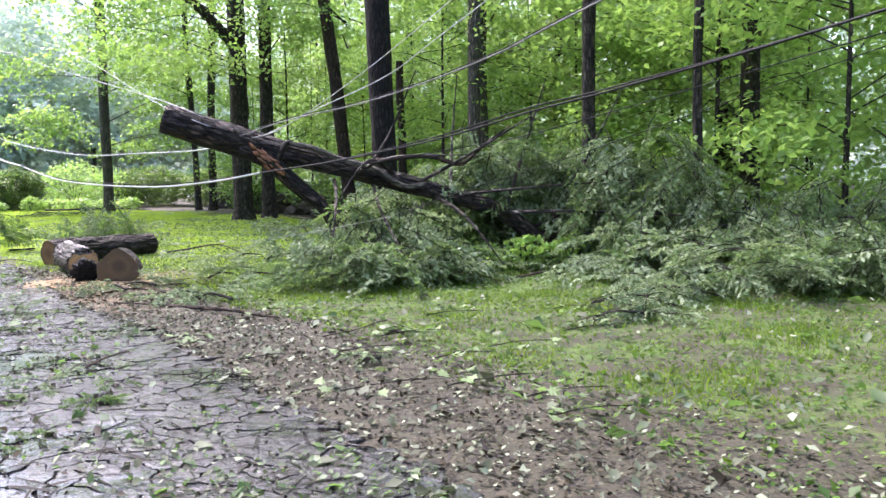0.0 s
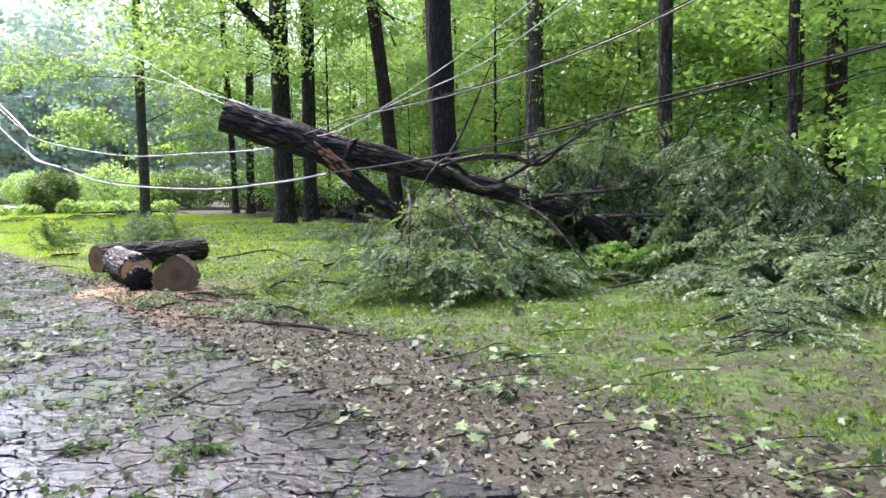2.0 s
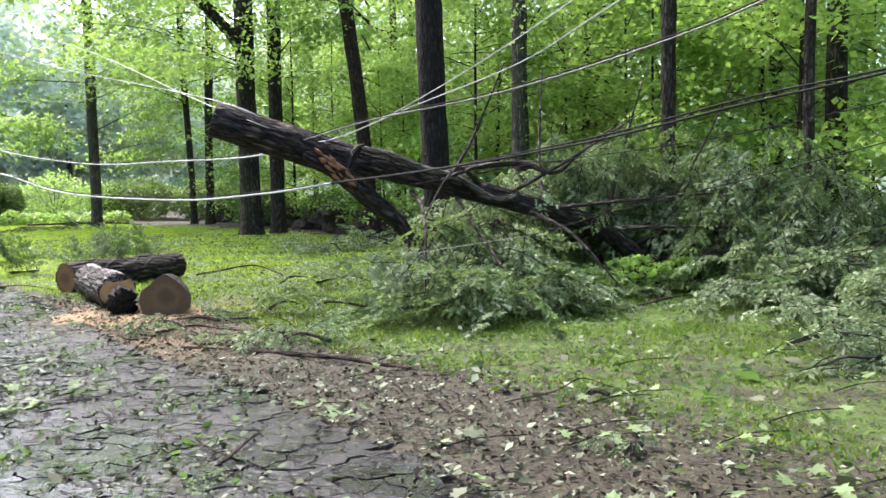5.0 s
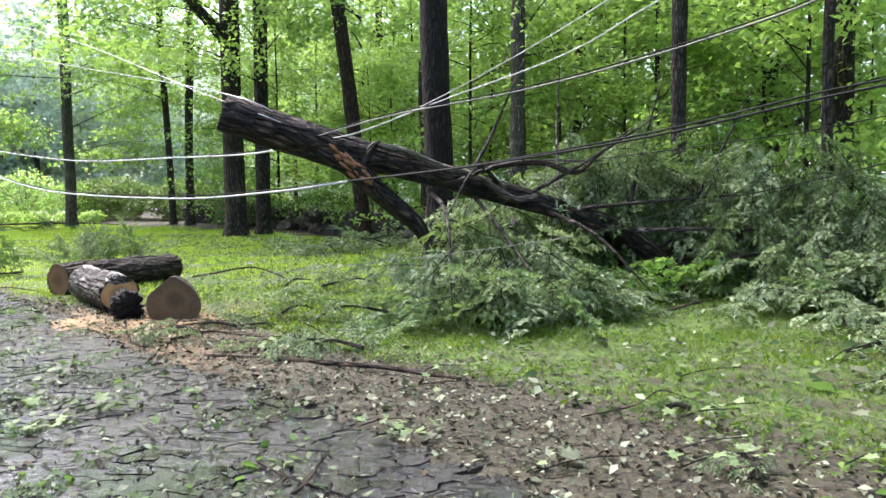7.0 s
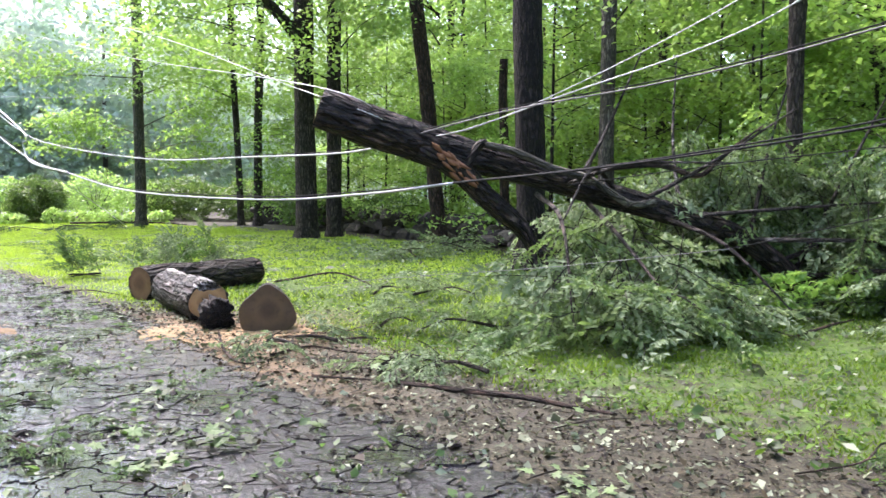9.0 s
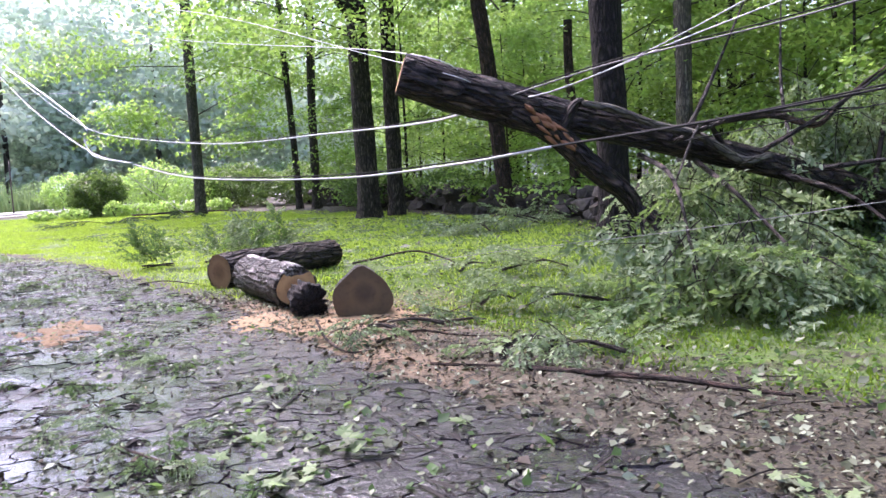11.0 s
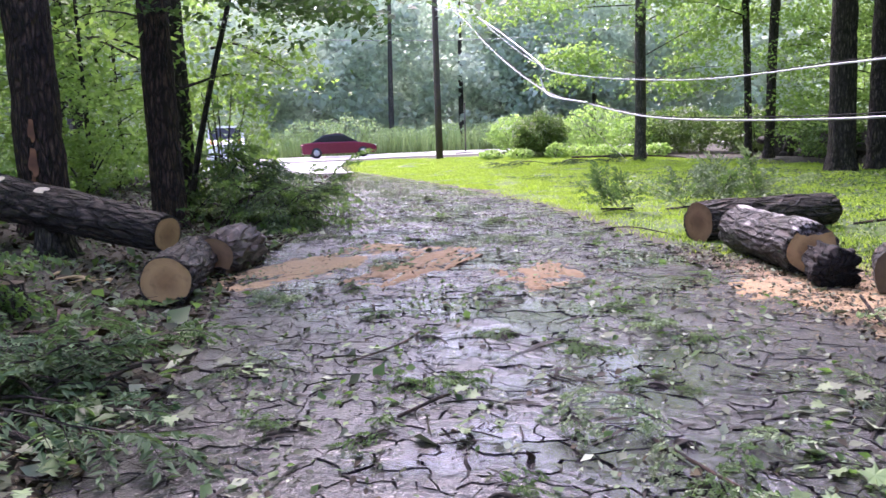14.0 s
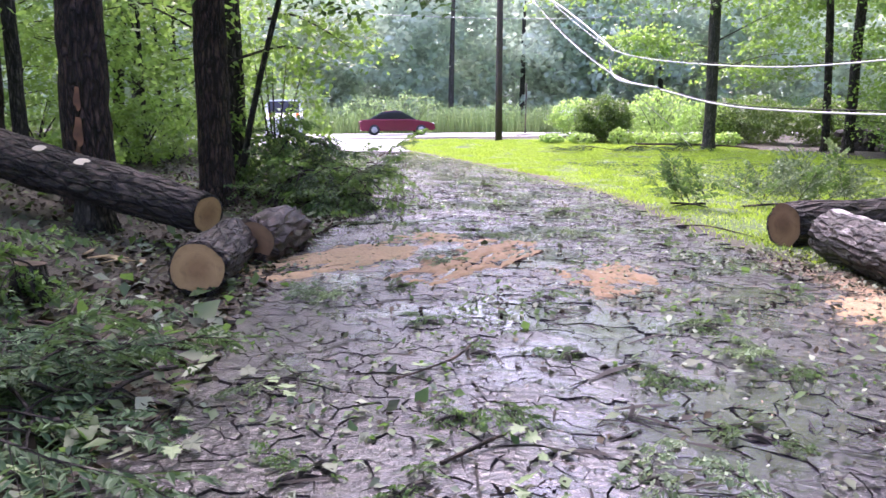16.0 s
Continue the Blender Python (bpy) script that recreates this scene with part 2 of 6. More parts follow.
def asphalt_material(name):
    """Old asphalt with open stones; a film of rain water lies flat in shallow pools."""
    m, n, l, b = material(name)
    geo = n.new("ShaderNodeNewGeometry")
    pos = geo.outputs["Position"]
    grit = noise_tex(n, l, 75, 4, pos, 0.75)
    stain = noise_tex(n, l, 2.5, 5, pos)
    rut = n.new("ShaderNodeAttribute")
    rut.attribute_name = "rut"
    lie = n.new("ShaderNodeMath")
    lie.operation = "MULTIPLY_ADD"
    l.new(rut.outputs["Fac"], lie.inputs[0])
    lie.inputs[1].default_value = 0.13
    l.new(noise_tex(n, l, 0.9, 4, pos, 0.6), lie.inputs[2])
    pool = lie.outputs[0]
    dry = ramp(n, l, pool, [(0.46, (1, 1, 1)), (0.60, (0.10, 0.10, 0.10))])
    col = ramp(n, l, grit, [(0.38, (0.002, 0.0012, 0.0019)), (0.53, (0.008, 0.0047, 0.0074)), (0.66, (0.045, 0.028, 0.044))])
    col = mixed(n, l, ramp(n, l, stain, [(0.4, (0, 0, 0)), (0.75, (0.5, 0.5, 0.5))]), col, (0.012, 0.008, 0.0105))
    l.new(col, b.inputs["Base Color"])
    l.new(ramp(n, l, dry, [(0.1, (0.12,) * 3), (1.0, (0.36,) * 3)]), b.inputs["Roughness"])
    b.inputs["Specular IOR Level"].default_value = 0.4
    lumps = noise_tex(n, l, 17, 4, pos, 0.62)
    wavy = n.new("ShaderNodeMath")
    wavy.operation = "MULTIPLY"
    l.new(lumps, wavy.inputs[0])
    l.new(dry, wavy.inputs[1])
    film = n.new("ShaderNodeBump")
    film.inputs["Strength"].default_value, film.inputs["Distance"].default_value = 1.0, 0.019
    l.new(wavy.outputs[0], film.inputs["Height"])
    l.new(film.outputs[0], b.inputs["Coat Normal"])
    l.new(ramp(n, l, pool, [(0.42, (0.7,) * 3), (0.56, (1.0,) * 3)]), b.inputs["Coat Weight"])
    b.inputs["Coat Roughness"].default_value = 0.05
    b.inputs["Coat IOR"].default_value = 1.48
    pebble = n.new("ShaderNodeTexVoronoi")
    pebble.inputs["Scale"].default_value = 60
    l.new(pos, pebble.inputs["Vector"])
    first = bump(n, l, grit, b, 1.0, 0.012)
    second = bump(n, l, pebble.outputs["Distance"], b, 0.9, 0.012, first)
    bump(n, l, lumps, b, 1.0, 0.03, second)
    return m


ASPHALT = asphalt_material("asphalt_wet")
ASPHALT_LANE = asphalt_material("asphalt_lane")


def plain(name, colour, rough=0.5, metal=0.0, grain=30, vary=0.35, relief=0.003):
    m, n, l, b = material(name)
    tc = n.new("ShaderNodeTexCoord")
    v = noise_tex(n, l, grain, 5, tc.outputs["Object"])
    dark = tuple(c * (1 - vary) for c in colour)
    l.new(ramp(n, l, v, [(0.3, dark), (0.7, colour)]), b.inputs["Base Color"])
    b.inputs["Roughness"].default_value, b.inputs["Metallic"].default_value = rough, metal
    if relief:
        bump(n, l, v, b, 0.5, relief)
    return m


# The ridge colour is paled as well, to stand for distance haze.
RIDGE_HAZE = plain("ridge", (0.36, 0.45, 0.35), 0.9, 0, 0.9, 0.7, 0.3)
ASPHALT_BED = plain("asphalt_bed", (0.014, 0.012, 0.011), 0.9, 0, 60, 0.5, 0.006)
# Sky sheen on the wet far asphalt is painted in as pale grey.
ASPHALT_SHEEN = plain("asphalt_sheen", (0.5, 0.5, 0.51), 0.35, 0, 3, 0.25, 0.004)
SAWDUST = plain("sawdust", (0.36, 0.24, 0.125), 0.9, 0, 40, 0.45, 0.02)
SAWDUST_RED = plain("sawdust_wet", (0.22, 0.13, 0.052), 0.8, 0, 40, 0.5, 0.02)
STONE = plain("field_stone", (0.065, 0.054, 0.046), 0.85, 0, 8, 0.6, 0.02)
CABLE = plain("cable", (0.10, 0.10, 0.105), 0.55, 0.0, 20, 0.25, 0)
# Sky glare along the wires is put into this pale colour.
CABLE_GLARE = plain("cable_glare", (0.42, 0.43, 0.45), 0.35, 0.3, 20, 0.15, 0)
# Fainter sky glint of the low thin wire, also put into the colour.
CABLE_GLINT = plain("cable_glint", (0.2, 0.2, 0.2), 0.6, 0.0, 20, 0.25, 0)
CABLE_DARK = plain("cable_dark", (0.016, 0.017, 0.018), 0.65, 0.0, 20, 0.3, 0)
CABLE_DARK.node_tree.nodes["Principled BSDF"].inputs["Specular IOR Level"].default_value = 0.1
POLE_WOOD = plain("pole_wood", (0.075, 0.055, 0.042), 0.8, 0, 12, 0.5, 0.01)
CAR_PAINT = plain("car_paint", (0.16, 0.022, 0.045), 0.18, 0.3, 3, 0.1, 0)
VAN_PAINT = plain("van_paint", (0.62, 0.66, 0.70), 0.3, 0.0, 3, 0.08, 0)
DARK_GLASS = plain("dark_glass", (0.02, 0.022, 0.025), 0.05, 0.0, 3, 0.1, 0)
RUBBER = plain("rubber", (0.02, 0.02, 0.02), 0.8, 0, 20, 0.3, 0)
RIM = plain("wheel_rim", (0.4, 0.4, 0.41), 0.35, 0.8, 10, 0.2, 0)
ORANGE = plain("orange_plastic", (0.8, 0.22, 0.03), 0.4, 0, 10, 0.1, 0)
WHITE = plain("white_paint", (0.78, 0.78, 0.76), 0.5, 0, 10, 0.12, 0.001)
SCAR = plain("branch_scar", (0.60, 0.50, 0.36), 0.7, 0, 20, 0.25, 0.004)
CHIP = plain("wood_chip", (0.28, 0.20, 0.09), 0.7, 0, 25, 0.4, 0.004)


# ---- mesh helpers ----
def smoothstep(a, b, v):
    t = np.clip((np.asarray(v, float) - a) / (b - a), 0, 1)
    return t * t * (3 - 2 * t)


def mesh_of(name, verts, faces, mat, smooth=False, along=None):
    me = bpy.data.meshes.new(name)
    me.from_pydata([tuple(map(float, v)) for v in verts], [], [tuple(map(int, f)) for f in faces])
    for m in mat if isinstance(mat, (list, tuple)) else (mat,):
        me.materials.append(m)
    if along is not None:
        a = me.attributes.new("along", "FLOAT_VECTOR", "POINT")
        a.data.foreach_set("vector", np.asarray(along, np.float32).ravel())
    if smooth:
        me.polygons.foreach_set("use_smooth", [True] * len(me.polygons))
    me.update()
    return me


def tri_mesh(name, verts, tris, mat):
    """A large triangle mesh, quickly."""
    me = bpy.data.meshes.new(name)
    verts, tris = np.asarray(verts, np.float32), np.asarray(tris, np.int32)
    me.vertices.add(len(verts))
    me.vertices.foreach_set("co", verts.ravel())
    me.loops.add(tris.size)
    me.loops.foreach_set("vertex_index", tris.ravel())
    me.polygons.add(len(tris))
    me.polygons.foreach_set("loop_start", np.arange(0, tris.size, 3, dtype=np.int32))
    me.polygons.foreach_set("loop_total", np.full(len(tris), 3, np.int32))
    me.materials.append(mat)
    me.update(calc_edges=True)
    me.validate()
    return me


def part(name, me, parent=None, label="", at=None):
    ob = new(name, me)
    if parent is not None:
        ob.parent = parent
    if at is not None:
        ob.matrix_basis = at
    if label:
        ob["label"] = label
    return ob


def empty(name, label, category, at=None, group="", kind=""):
    ob = new(name)
    if at is not None:
        ob.matrix_basis = at
    return tagged(ob, label, category, group, kind)


def spline(points, steps=6):
    """Catmull-Rom through the points (any width of row)."""
    p = np.asarray(points, float)
    p = np.vstack([2 * p[0] - p[1], p, 2 * p[-1] - p[-2]])
    out = []
    for i in range(1, len(p) - 2):
        for k in range(steps):
            t = k / steps
            a, b, c, d = p[i - 1], p[i], p[i + 1], p[i + 2]
            out.append(0.5 * (2 * b + (c - a) * t + (2 * a - 5 * b + 4 * c - d) * t * t + (3 * b - a - 3 * c + d) * t ** 3))
    out.append(p[-2])
    return np.array(out)


def tube(points, radii, sides=12, rough=0.0, lobes=0.0, seed=0, cap=True, squash=1.0):
    """Verts, faces and stem coordinates of a stem along points; rough: uneven girth, lobes: ridged section."""
    p = np.asarray(points, float)
    r = np.interp(np.linspace(0, 1, len(p)), np.linspace(0, 1, len(radii)), radii)
    d = np.gradient(p, axis=0)
    d /= np.linalg.norm(d, axis=1)[:, None] + 1e-9
    up = np.array((0, 0, 1.0)) if abs(d[0][2]) < 0.9 else np.array((1.0, 0, 0))
    length = np.concatenate([[0], np.cumsum(np.linalg.norm(np.diff(p, axis=0), axis=1))])
    verts, along, faces = [], [], []
    for i in range(len(p)):
        s = np.cross(d[i], up)
        s /= np.linalg.norm(s) + 1e-9
        u = np.cross(s, d[i])
        up = u
        for k in range(sides):
            a = 2 * math.pi * k / sides
            f = 1.0
            if rough:
                f += rough * noise.noise(Vector((math.cos(a) * 1.6 + seed * 7.3, math.sin(a) * 1.6, length[i] * 1.8)))
            if lobes:
                f += lobes * (0.7 - 1.6 * abs(noise.noise(Vector((math.cos(a) * 4.2 + seed * 3.1, math.sin(a) * 4.2, length[i] * 1.6)))))
            rr = r[i] * f
            verts.append(p[i] + s * math.cos(a) * rr + u * math.sin(a) * rr * squash)
            along.append((math.cos(a) * r[i], math.sin(a) * r[i], length[i] + seed * 5.7))
    for i in range(len(p) - 1):
        for k in range(sides):
            a, b = i * sides + k, i * sides + (k + 1) % sides
            faces.append((a, b, b + sides, a + sides))
    if cap:
        faces.append(tuple(range(sides))[::-1])
        faces.append(tuple((len(p) - 1) * sides + k for k in range(sides)))
    return verts, faces, along


def stem(name, points, radii, mat, parent=None, sides=12, rough=0.12, lobes=0.0, seed=0, label="", squash=1.0):
    v, f, a = tube(points, radii, sides, rough, lobes, seed, True, squash)
    return part(name, mesh_of(name, v, f, mat, sides > 5, a), parent, label)


def leaf_set(centres, size, spread=0.5, droop=0.2, aspect=0.55, heading=None, rng=RNG):
    """Folded leaves at the centres: verts and triangles. size: length, one or each; spread: how far the blades tilt from level."""
    c = np.asarray(centres, float)
    n = len(c)
    size = np.broadcast_to(size, n) * rng.uniform(0.7, 1.25, n)
    yaw = rng.uniform(0, 2 * math.pi, n) if heading is None else heading + rng.normal(0, 0.5, n)
    pitch = rng.normal(-droop, spread, n)
    roll = rng.normal(0, spread, n)
    fwd = np.stack([np.cos(yaw) * np.cos(pitch), np.sin(yaw) * np.cos(pitch), np.sin(pitch)], 1)
    flat = np.stack([-np.sin(yaw), np.cos(yaw), np.zeros(n)], 1)
    nor = np.cross(fwd, flat)
    side = flat * np.cos(roll)[:, None] + nor * np.sin(roll)[:, None]
    nor = np.cross(fwd, side)
    L, W = size[:, None], size[:, None] * aspect * 0.5
    base, tip = c - fwd * L * 0.5, c + fwd * L * 0.5 - nor * L * 0.06
    left, right = c + side * W + nor * L * 0.06 - fwd * L * 0.08, c - side * W + nor * L * 0.06 - fwd * L * 0.08
    v = np.stack([base, left, tip, right], 1).reshape(-1, 3)
    i = np.arange(n)[:, None] * 4
    t = np.concatenate([i + [0, 2, 1], i + [0, 3, 2]])
    return v, t


def ground_z(x, y):
    """Height of the ground: flat round the road, a low lawn dip, a bank of woodland beside it and a slow rise ahead."""
    x, y = np.asarray(x, float), np.asarray(y, float)
    right = x - edge_right(y)
    left = edge_left(y) - x
    z = 0.16 * smoothstep(34, 50, y) + 0.12 * smoothstep(48, 62, y)
    z = z - 0.14 * smoothstep(0.3, 3.5, right) * (1 - smoothstep(13, 19, y)) - 0.012
    z = z + 0.3 * smoothstep(12.5, 18, right) * smoothstep(12, 20, y) * (1 - smoothstep(34, 42, y))
    bank = smoothstep(0.6, 5, left) * (1 - smoothstep(36, 46, y))
    z = z + bank * (0.12 + 0.075 * np.clip(left - 1.5, 0, 30))
    z = z + 0.03 * np.sin(x * 1.3 + 0.4 * y) * np.sin(y * 0.9 - 0.3 * x) * smoothstep(0.2, 2.0, np.maximum(right, left))
    road = (right < 0.03) & (left < 0.03)
    return np.where(road & (y < 46), z - 0.05, z)


EDGE_Y = np.array([-30, -9, -4, 0, 2.5, 5.46, 6.9, 8.38, 9.5, 10.8, 12.04, 13.9, 15.6, 18.1, 21.5, 26.5, 33, 39.5, 44, 60])
EDGE_R = np.array([9.5, 4.6, 3.4, 2.4, 1.75, 1.0, 0.74, 0.43, 0.07, -0.38, -0.6, -0.92, -1.37, -2.02, -2.98, -4.9, -8.1, -11.6, -13.2, -16])
EDGE_L = np.array([4.8, 0.0, -1.2, -2.1, -2.8, -3.6, -3.9, -4.1, -4.25, -4.5, -4.9, -5.5, -5.8, -6.2, -7.3, -9.1, -11.9, -15.2, -22, -40])


def edge_right(y):
    return np.interp(y, EDGE_Y, EDGE_R)


def edge_left(y):
    return np.interp(y, EDGE_Y, EDGE_L)


def rut_at(x, y):
    """1 along the worn wheel track of the lane, where the rain stands."""
    u = (x - edge_left(y)) / (edge_right(y) - edge_left(y))
    return np.maximum(np.exp(-((u - 0.57) / 0.13) ** 2), smoothstep(22, 34, y)) - 0.3


def add_rut(me, x0=0.0, y0=0.0):
    co = np.empty(len(me.vertices) * 3, np.float32)
    me.vertices.foreach_get("co", co)
    co = co.reshape(-1, 3)
    a = me.attributes.new("rut", "FLOAT", "POINT")
    a.data.foreach_set("value", rut_at(co[:, 0] + x0, co[:, 1] + y0).astype(np.float32))
    return me


def gz(x, y):
    return float(ground_z(x, y))


# ---- the ground: one sheet to the horizon ----
def build_ground():
    xs = np.concatenate([np.linspace(-400, -40, 14), np.arange(-38, -10, 1.0), np.arange(-10, 14, 0.16), np.arange(14, 42, 1.0), np.linspace(44, 400, 14)])
    ys = np.concatenate([np.linspace(-300, -20, 10), np.arange(-18, -3, 1.0), np.arange(-3, 30, 0.18), np.arange(30, 72, 0.8), np.linspace(75, 500, 16)])
    X, Y = np.meshgrid(xs, ys)
    Z = ground_z(X, Y)
    rough = np.array([noise.noise(Vector((a * 1.7, b * 1.7, 0))) + 0.5 * noise.noise(Vector((a * 5, b * 5, 3))) for a, b in zip(X.ravel(), Y.ravel())]).reshape(X.shape)
    off = np.maximum(X - edge_right(Y), edge_left(Y) - X)
    Z = Z + rough * 0.025 * smoothstep(0.05, 0.8, off)
    verts = np.stack([X.ravel(), Y.ravel(), Z.ravel()], 1)
    nx, ny = len(xs), len(ys)
    i = (np.arange(ny - 1)[:, None] * nx + np.arange(nx - 1)[None, :]).ravel()
    faces = np.stack([i, i + 1, i + nx + 1, i + nx], 1)
    me = mesh_of("ground", verts, faces, GROUND, True)
    right = X - edge_right(Y)
    lawn = lawn_cover(X, Y) * (0.58 + 0.42 * smoothstep(7, 13, Y))
    dust = np.exp(-(((X - 0.2) / 0.9) ** 2 + ((Y - 13.3) / 1.1) ** 2)) * 1.0 + 0.5 * np.exp(-(((X + 5.2) / 0.6) ** 2 + ((Y - 14.6) / 1.5) ** 2))
    dust += 0.45 * np.exp(-((right - 0.35) / 0.4) ** 2) * smoothstep(9, 11.5, Y) * (1 - smoothstep(14, 16, Y)) * smoothstep(-0.02, 0.1, right)
    col = np.stack([lawn, np.clip(dust, 0, 1), np.zeros_like(lawn), np.ones_like(lawn)], -1).reshape(-1, 4)
    a = me.attributes.new("cover", "FLOAT_COLOR", "POINT")
    a.data.foreach_set("color", col.astype(np.float32).ravel())
    return tagged(new("ground", me), "damp ground of mown lawn, bare soil and woodland floor", "ground", kind="structure")


def lawn_cover(x, y):
    """1 on turf, 0 on bare soil and woodland floor."""
    right = x - edge_right(y)
    bare = 1.75 - 0.09 * np.clip(y - 8, -6, 30)
    bare = np.where(y > 15, 0.25, np.maximum(bare, 0.9))
    turf = smoothstep(bare - 0.3, bare + 0.5, right)
    wood_x = np.interp(y, [-5, 8, 12, 16, 19, 24, 30, 36, 44, 60], [12, 11, 10.5, 9.5, 6.5, 7.0, 6.2, 4, 0.5, -2])
    turf = turf * (1 - smoothstep(-0.5, 1.0, x - wood_x))
    return turf * (1 - smoothstep(50, 54, y + 0.0 * x))


build_ground()


# ---- the roads ----
def strip(name, left, right, z, mat, label):
    v = [(x, y, z(x, y)) for pair in zip(left, right) for x, y in pair]
    f = [(2 * i, 2 * i + 1, 2 * i + 3, 2 * i + 2) for i in range(len(left) - 1)]
    return tagged(new(name, mesh_of(name, v, f, mat, True)), label, "road", kind="structure")


ys = np.concatenate([np.arange(-9, 3, 0.5), np.arange(3, 24, 0.25), np.arange(24, 47, 0.5)])


def road_z(x, y):
    return float(0.16 * smoothstep(34, 50, y) + 0.12 * smoothstep(48, 62, y))


def bed_z(x, y):
    return road_z(x, y) - 0.020


def ragged(y, s):
    return 0.05 * noise.noise(Vector((y * 2.3, s, 0))) + 0.03 * noise.noise(Vector((y * 7, s, 1)))


road = strip("road", [(float(edge_left(y)) + ragged(y, 3), y) for y in ys], [(float(edge_right(y)) + ragged(y, 8), y) for y in ys], bed_z, ASPHALT_BED,
             "wet cracked grey asphalt lane strewn with leaves")
far_ys = np.arange(23.2, 38.3, 0.5)
v = [(x, y, road_z(x, y) - 0.008) for y in far_ys for x in np.linspace(float(edge_left(y)) + ragged(y, 3), float(edge_right(y)) + ragged(y, 8), 9)]
part("lane_surface", add_rut(mesh_of("lane_surface", v, [(9 * i + k, 9 * i + k + 1, 9 * i + k + 10, 9 * i + k + 9) for i in range(len(far_ys) - 1) for k in range(8)], ASPHALT_LANE, True)), road)
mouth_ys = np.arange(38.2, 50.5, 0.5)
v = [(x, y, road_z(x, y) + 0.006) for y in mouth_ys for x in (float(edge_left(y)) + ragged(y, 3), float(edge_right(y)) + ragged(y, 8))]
part("lane_mouth", mesh_of("lane_mouth", v, [(2 * i, 2 * i + 1, 2 * i + 3, 2 * i + 2) for i in range(len(mouth_ys) - 1)], ASPHALT_SHEEN, True), road, "wet asphalt, sky sheen put into its pale colour")
cross_c = [(-95, 24), (-60, 38), (-38, 47.5), (-17, 56.8), (5, 66), (40, 79), (90, 92)]
cross_c = spline(cross_c, 6)
dirs = np.gradient(cross_c, axis=0)
dirs /= np.linalg.norm(dirs, axis=1)[:, None]
nrm = np.stack([-dirs[:, 1], dirs[:, 0]], 1)
strip("main_road", [tuple(p) for p in cross_c + nrm * 3.6], [tuple(p) for p in cross_c - nrm * 4.6], lambda x, y: gz(x, y) + 0.03, ASPHALT_SHEEN,
      "wet asphalt road crossing at the end of the lane, sky sheen in its pale colour")


# ---- the fallen tree across the lawn ----
def compound_spray(seed, length=0.95, fronds=11, leaflet=0.1, pairs=7, aspect=0.5, wild=0.45):
    """A leafy twig of compound leaves: stem wood and leaflets in two meshes, along +x."""
    rng = np.random.default_rng(seed)
    t = np.linspace(0, 1, 7)
    bend = rng.uniform(-0.15, 0.15)
    spine = np.stack([t * length, bend * t * t, -0.18 * t * t * length + 0.02 * np.sin(t * 9)], 1)
    cs, heads, sizes, rach = [], [], [], []
    for k in range(fronds):
        f = 0.18 + 0.82 * k / (fronds - 1)
        root = np.array([np.interp(f, t, spine[:, j]) for j in range(3)])
        side = 1 if k % 2 else -1
        a = side * rng.uniform(0.5, 1.15) * (1 - 0.6 * (f > 0.95))
        d = np.array((math.cos(a), math.sin(a), rng.uniform(-0.7, 0.1)))
        d /= np.linalg.norm(d)
        ln = rng.uniform(0.26, 0.42)
        rach.append((root, root + d * ln))
        for j in range(pairs):
            g = (j + 1.5) / (pairs + 1.5)
            q = root + d * ln * g + np.array((0, 0, -0.05 * g * g))
            for s in (-1, 1):
                h = math.atan2(d[1], d[0]) + s * 1.0
                cs.append(q + np.array((math.cos(h), math.sin(h), -0.25)) * leaflet * 0.5)
                heads.append(h)
                sizes.append(leaflet * (1.1 - 0.5 * abs(g - 0.45)))
    v, tr = leaf_set(cs, np.array(sizes), wild, 0.3, aspect, np.array(heads), rng)
    wv, wf, wa = tube(spine, [0.008, 0.003], 4)
    for a, b in rach:
        o = len(wv)
        v2, f2, a2 = tube([a, b], [0.003, 0.0015], 3)
        wv, wa = wv + v2, wa + a2
        wf += [tuple(i + o for i in f) for f in f2]
    return v, tr, wv, wf, wa


def joined_spray(name, seed, leaf_mat, wood_mat, length=0.95, fronds=11, leaflet=0.1, pairs=7, aspect=0.5, wild=0.45):
    v, tr, wv, wf, wa = compound_spray(seed, length, fronds, leaflet, pairs, aspect, wild)
    verts = [tuple(p) for p in v] + [tuple(p) for p in wv]
    faces = [tuple(int(i) for i in f) for f in tr] + [tuple(i + len(v) for i in f) for f in wf]
    along = [(0, 0, 0)] * len(v) + [tuple(a) for a in wa]
    me = mesh_of(name, verts, faces, [leaf_mat, wood_mat], False, along)
    me.polygons.foreach_set("material_index", [0] * len(tr) + [1] * len(wf))
    return me


SPRAYS = [joined_spray("leafy_spray", 40 + k, LEAF_PALE, BARK, 0.85 + 0.1 * k, 9 + k) for k in range(5)]
DEEP_SPRAYS = [joined_spray("leafy_spray_deep", 50 + k, LEAF_DEEP, BARK, 0.85 + 0.1 * k, 9 + k) for k in range(5)]
GREEN_SPRAYS = [joined_spray("leafy_spray_green", 60 + k, LEAF_SPRAY, BARK, 0.8 + 0.08 * k, 10 + k, 0.085, 10, 0.38, 0.25) for k in range(4)]
DARK_SPRAYS = [joined_spray("leafy_spray_dark", 80 + k, LEAF_DARK, BARK, 0.8 + 0.08 * k, 10 + k, 0.09) for k in range(3)]


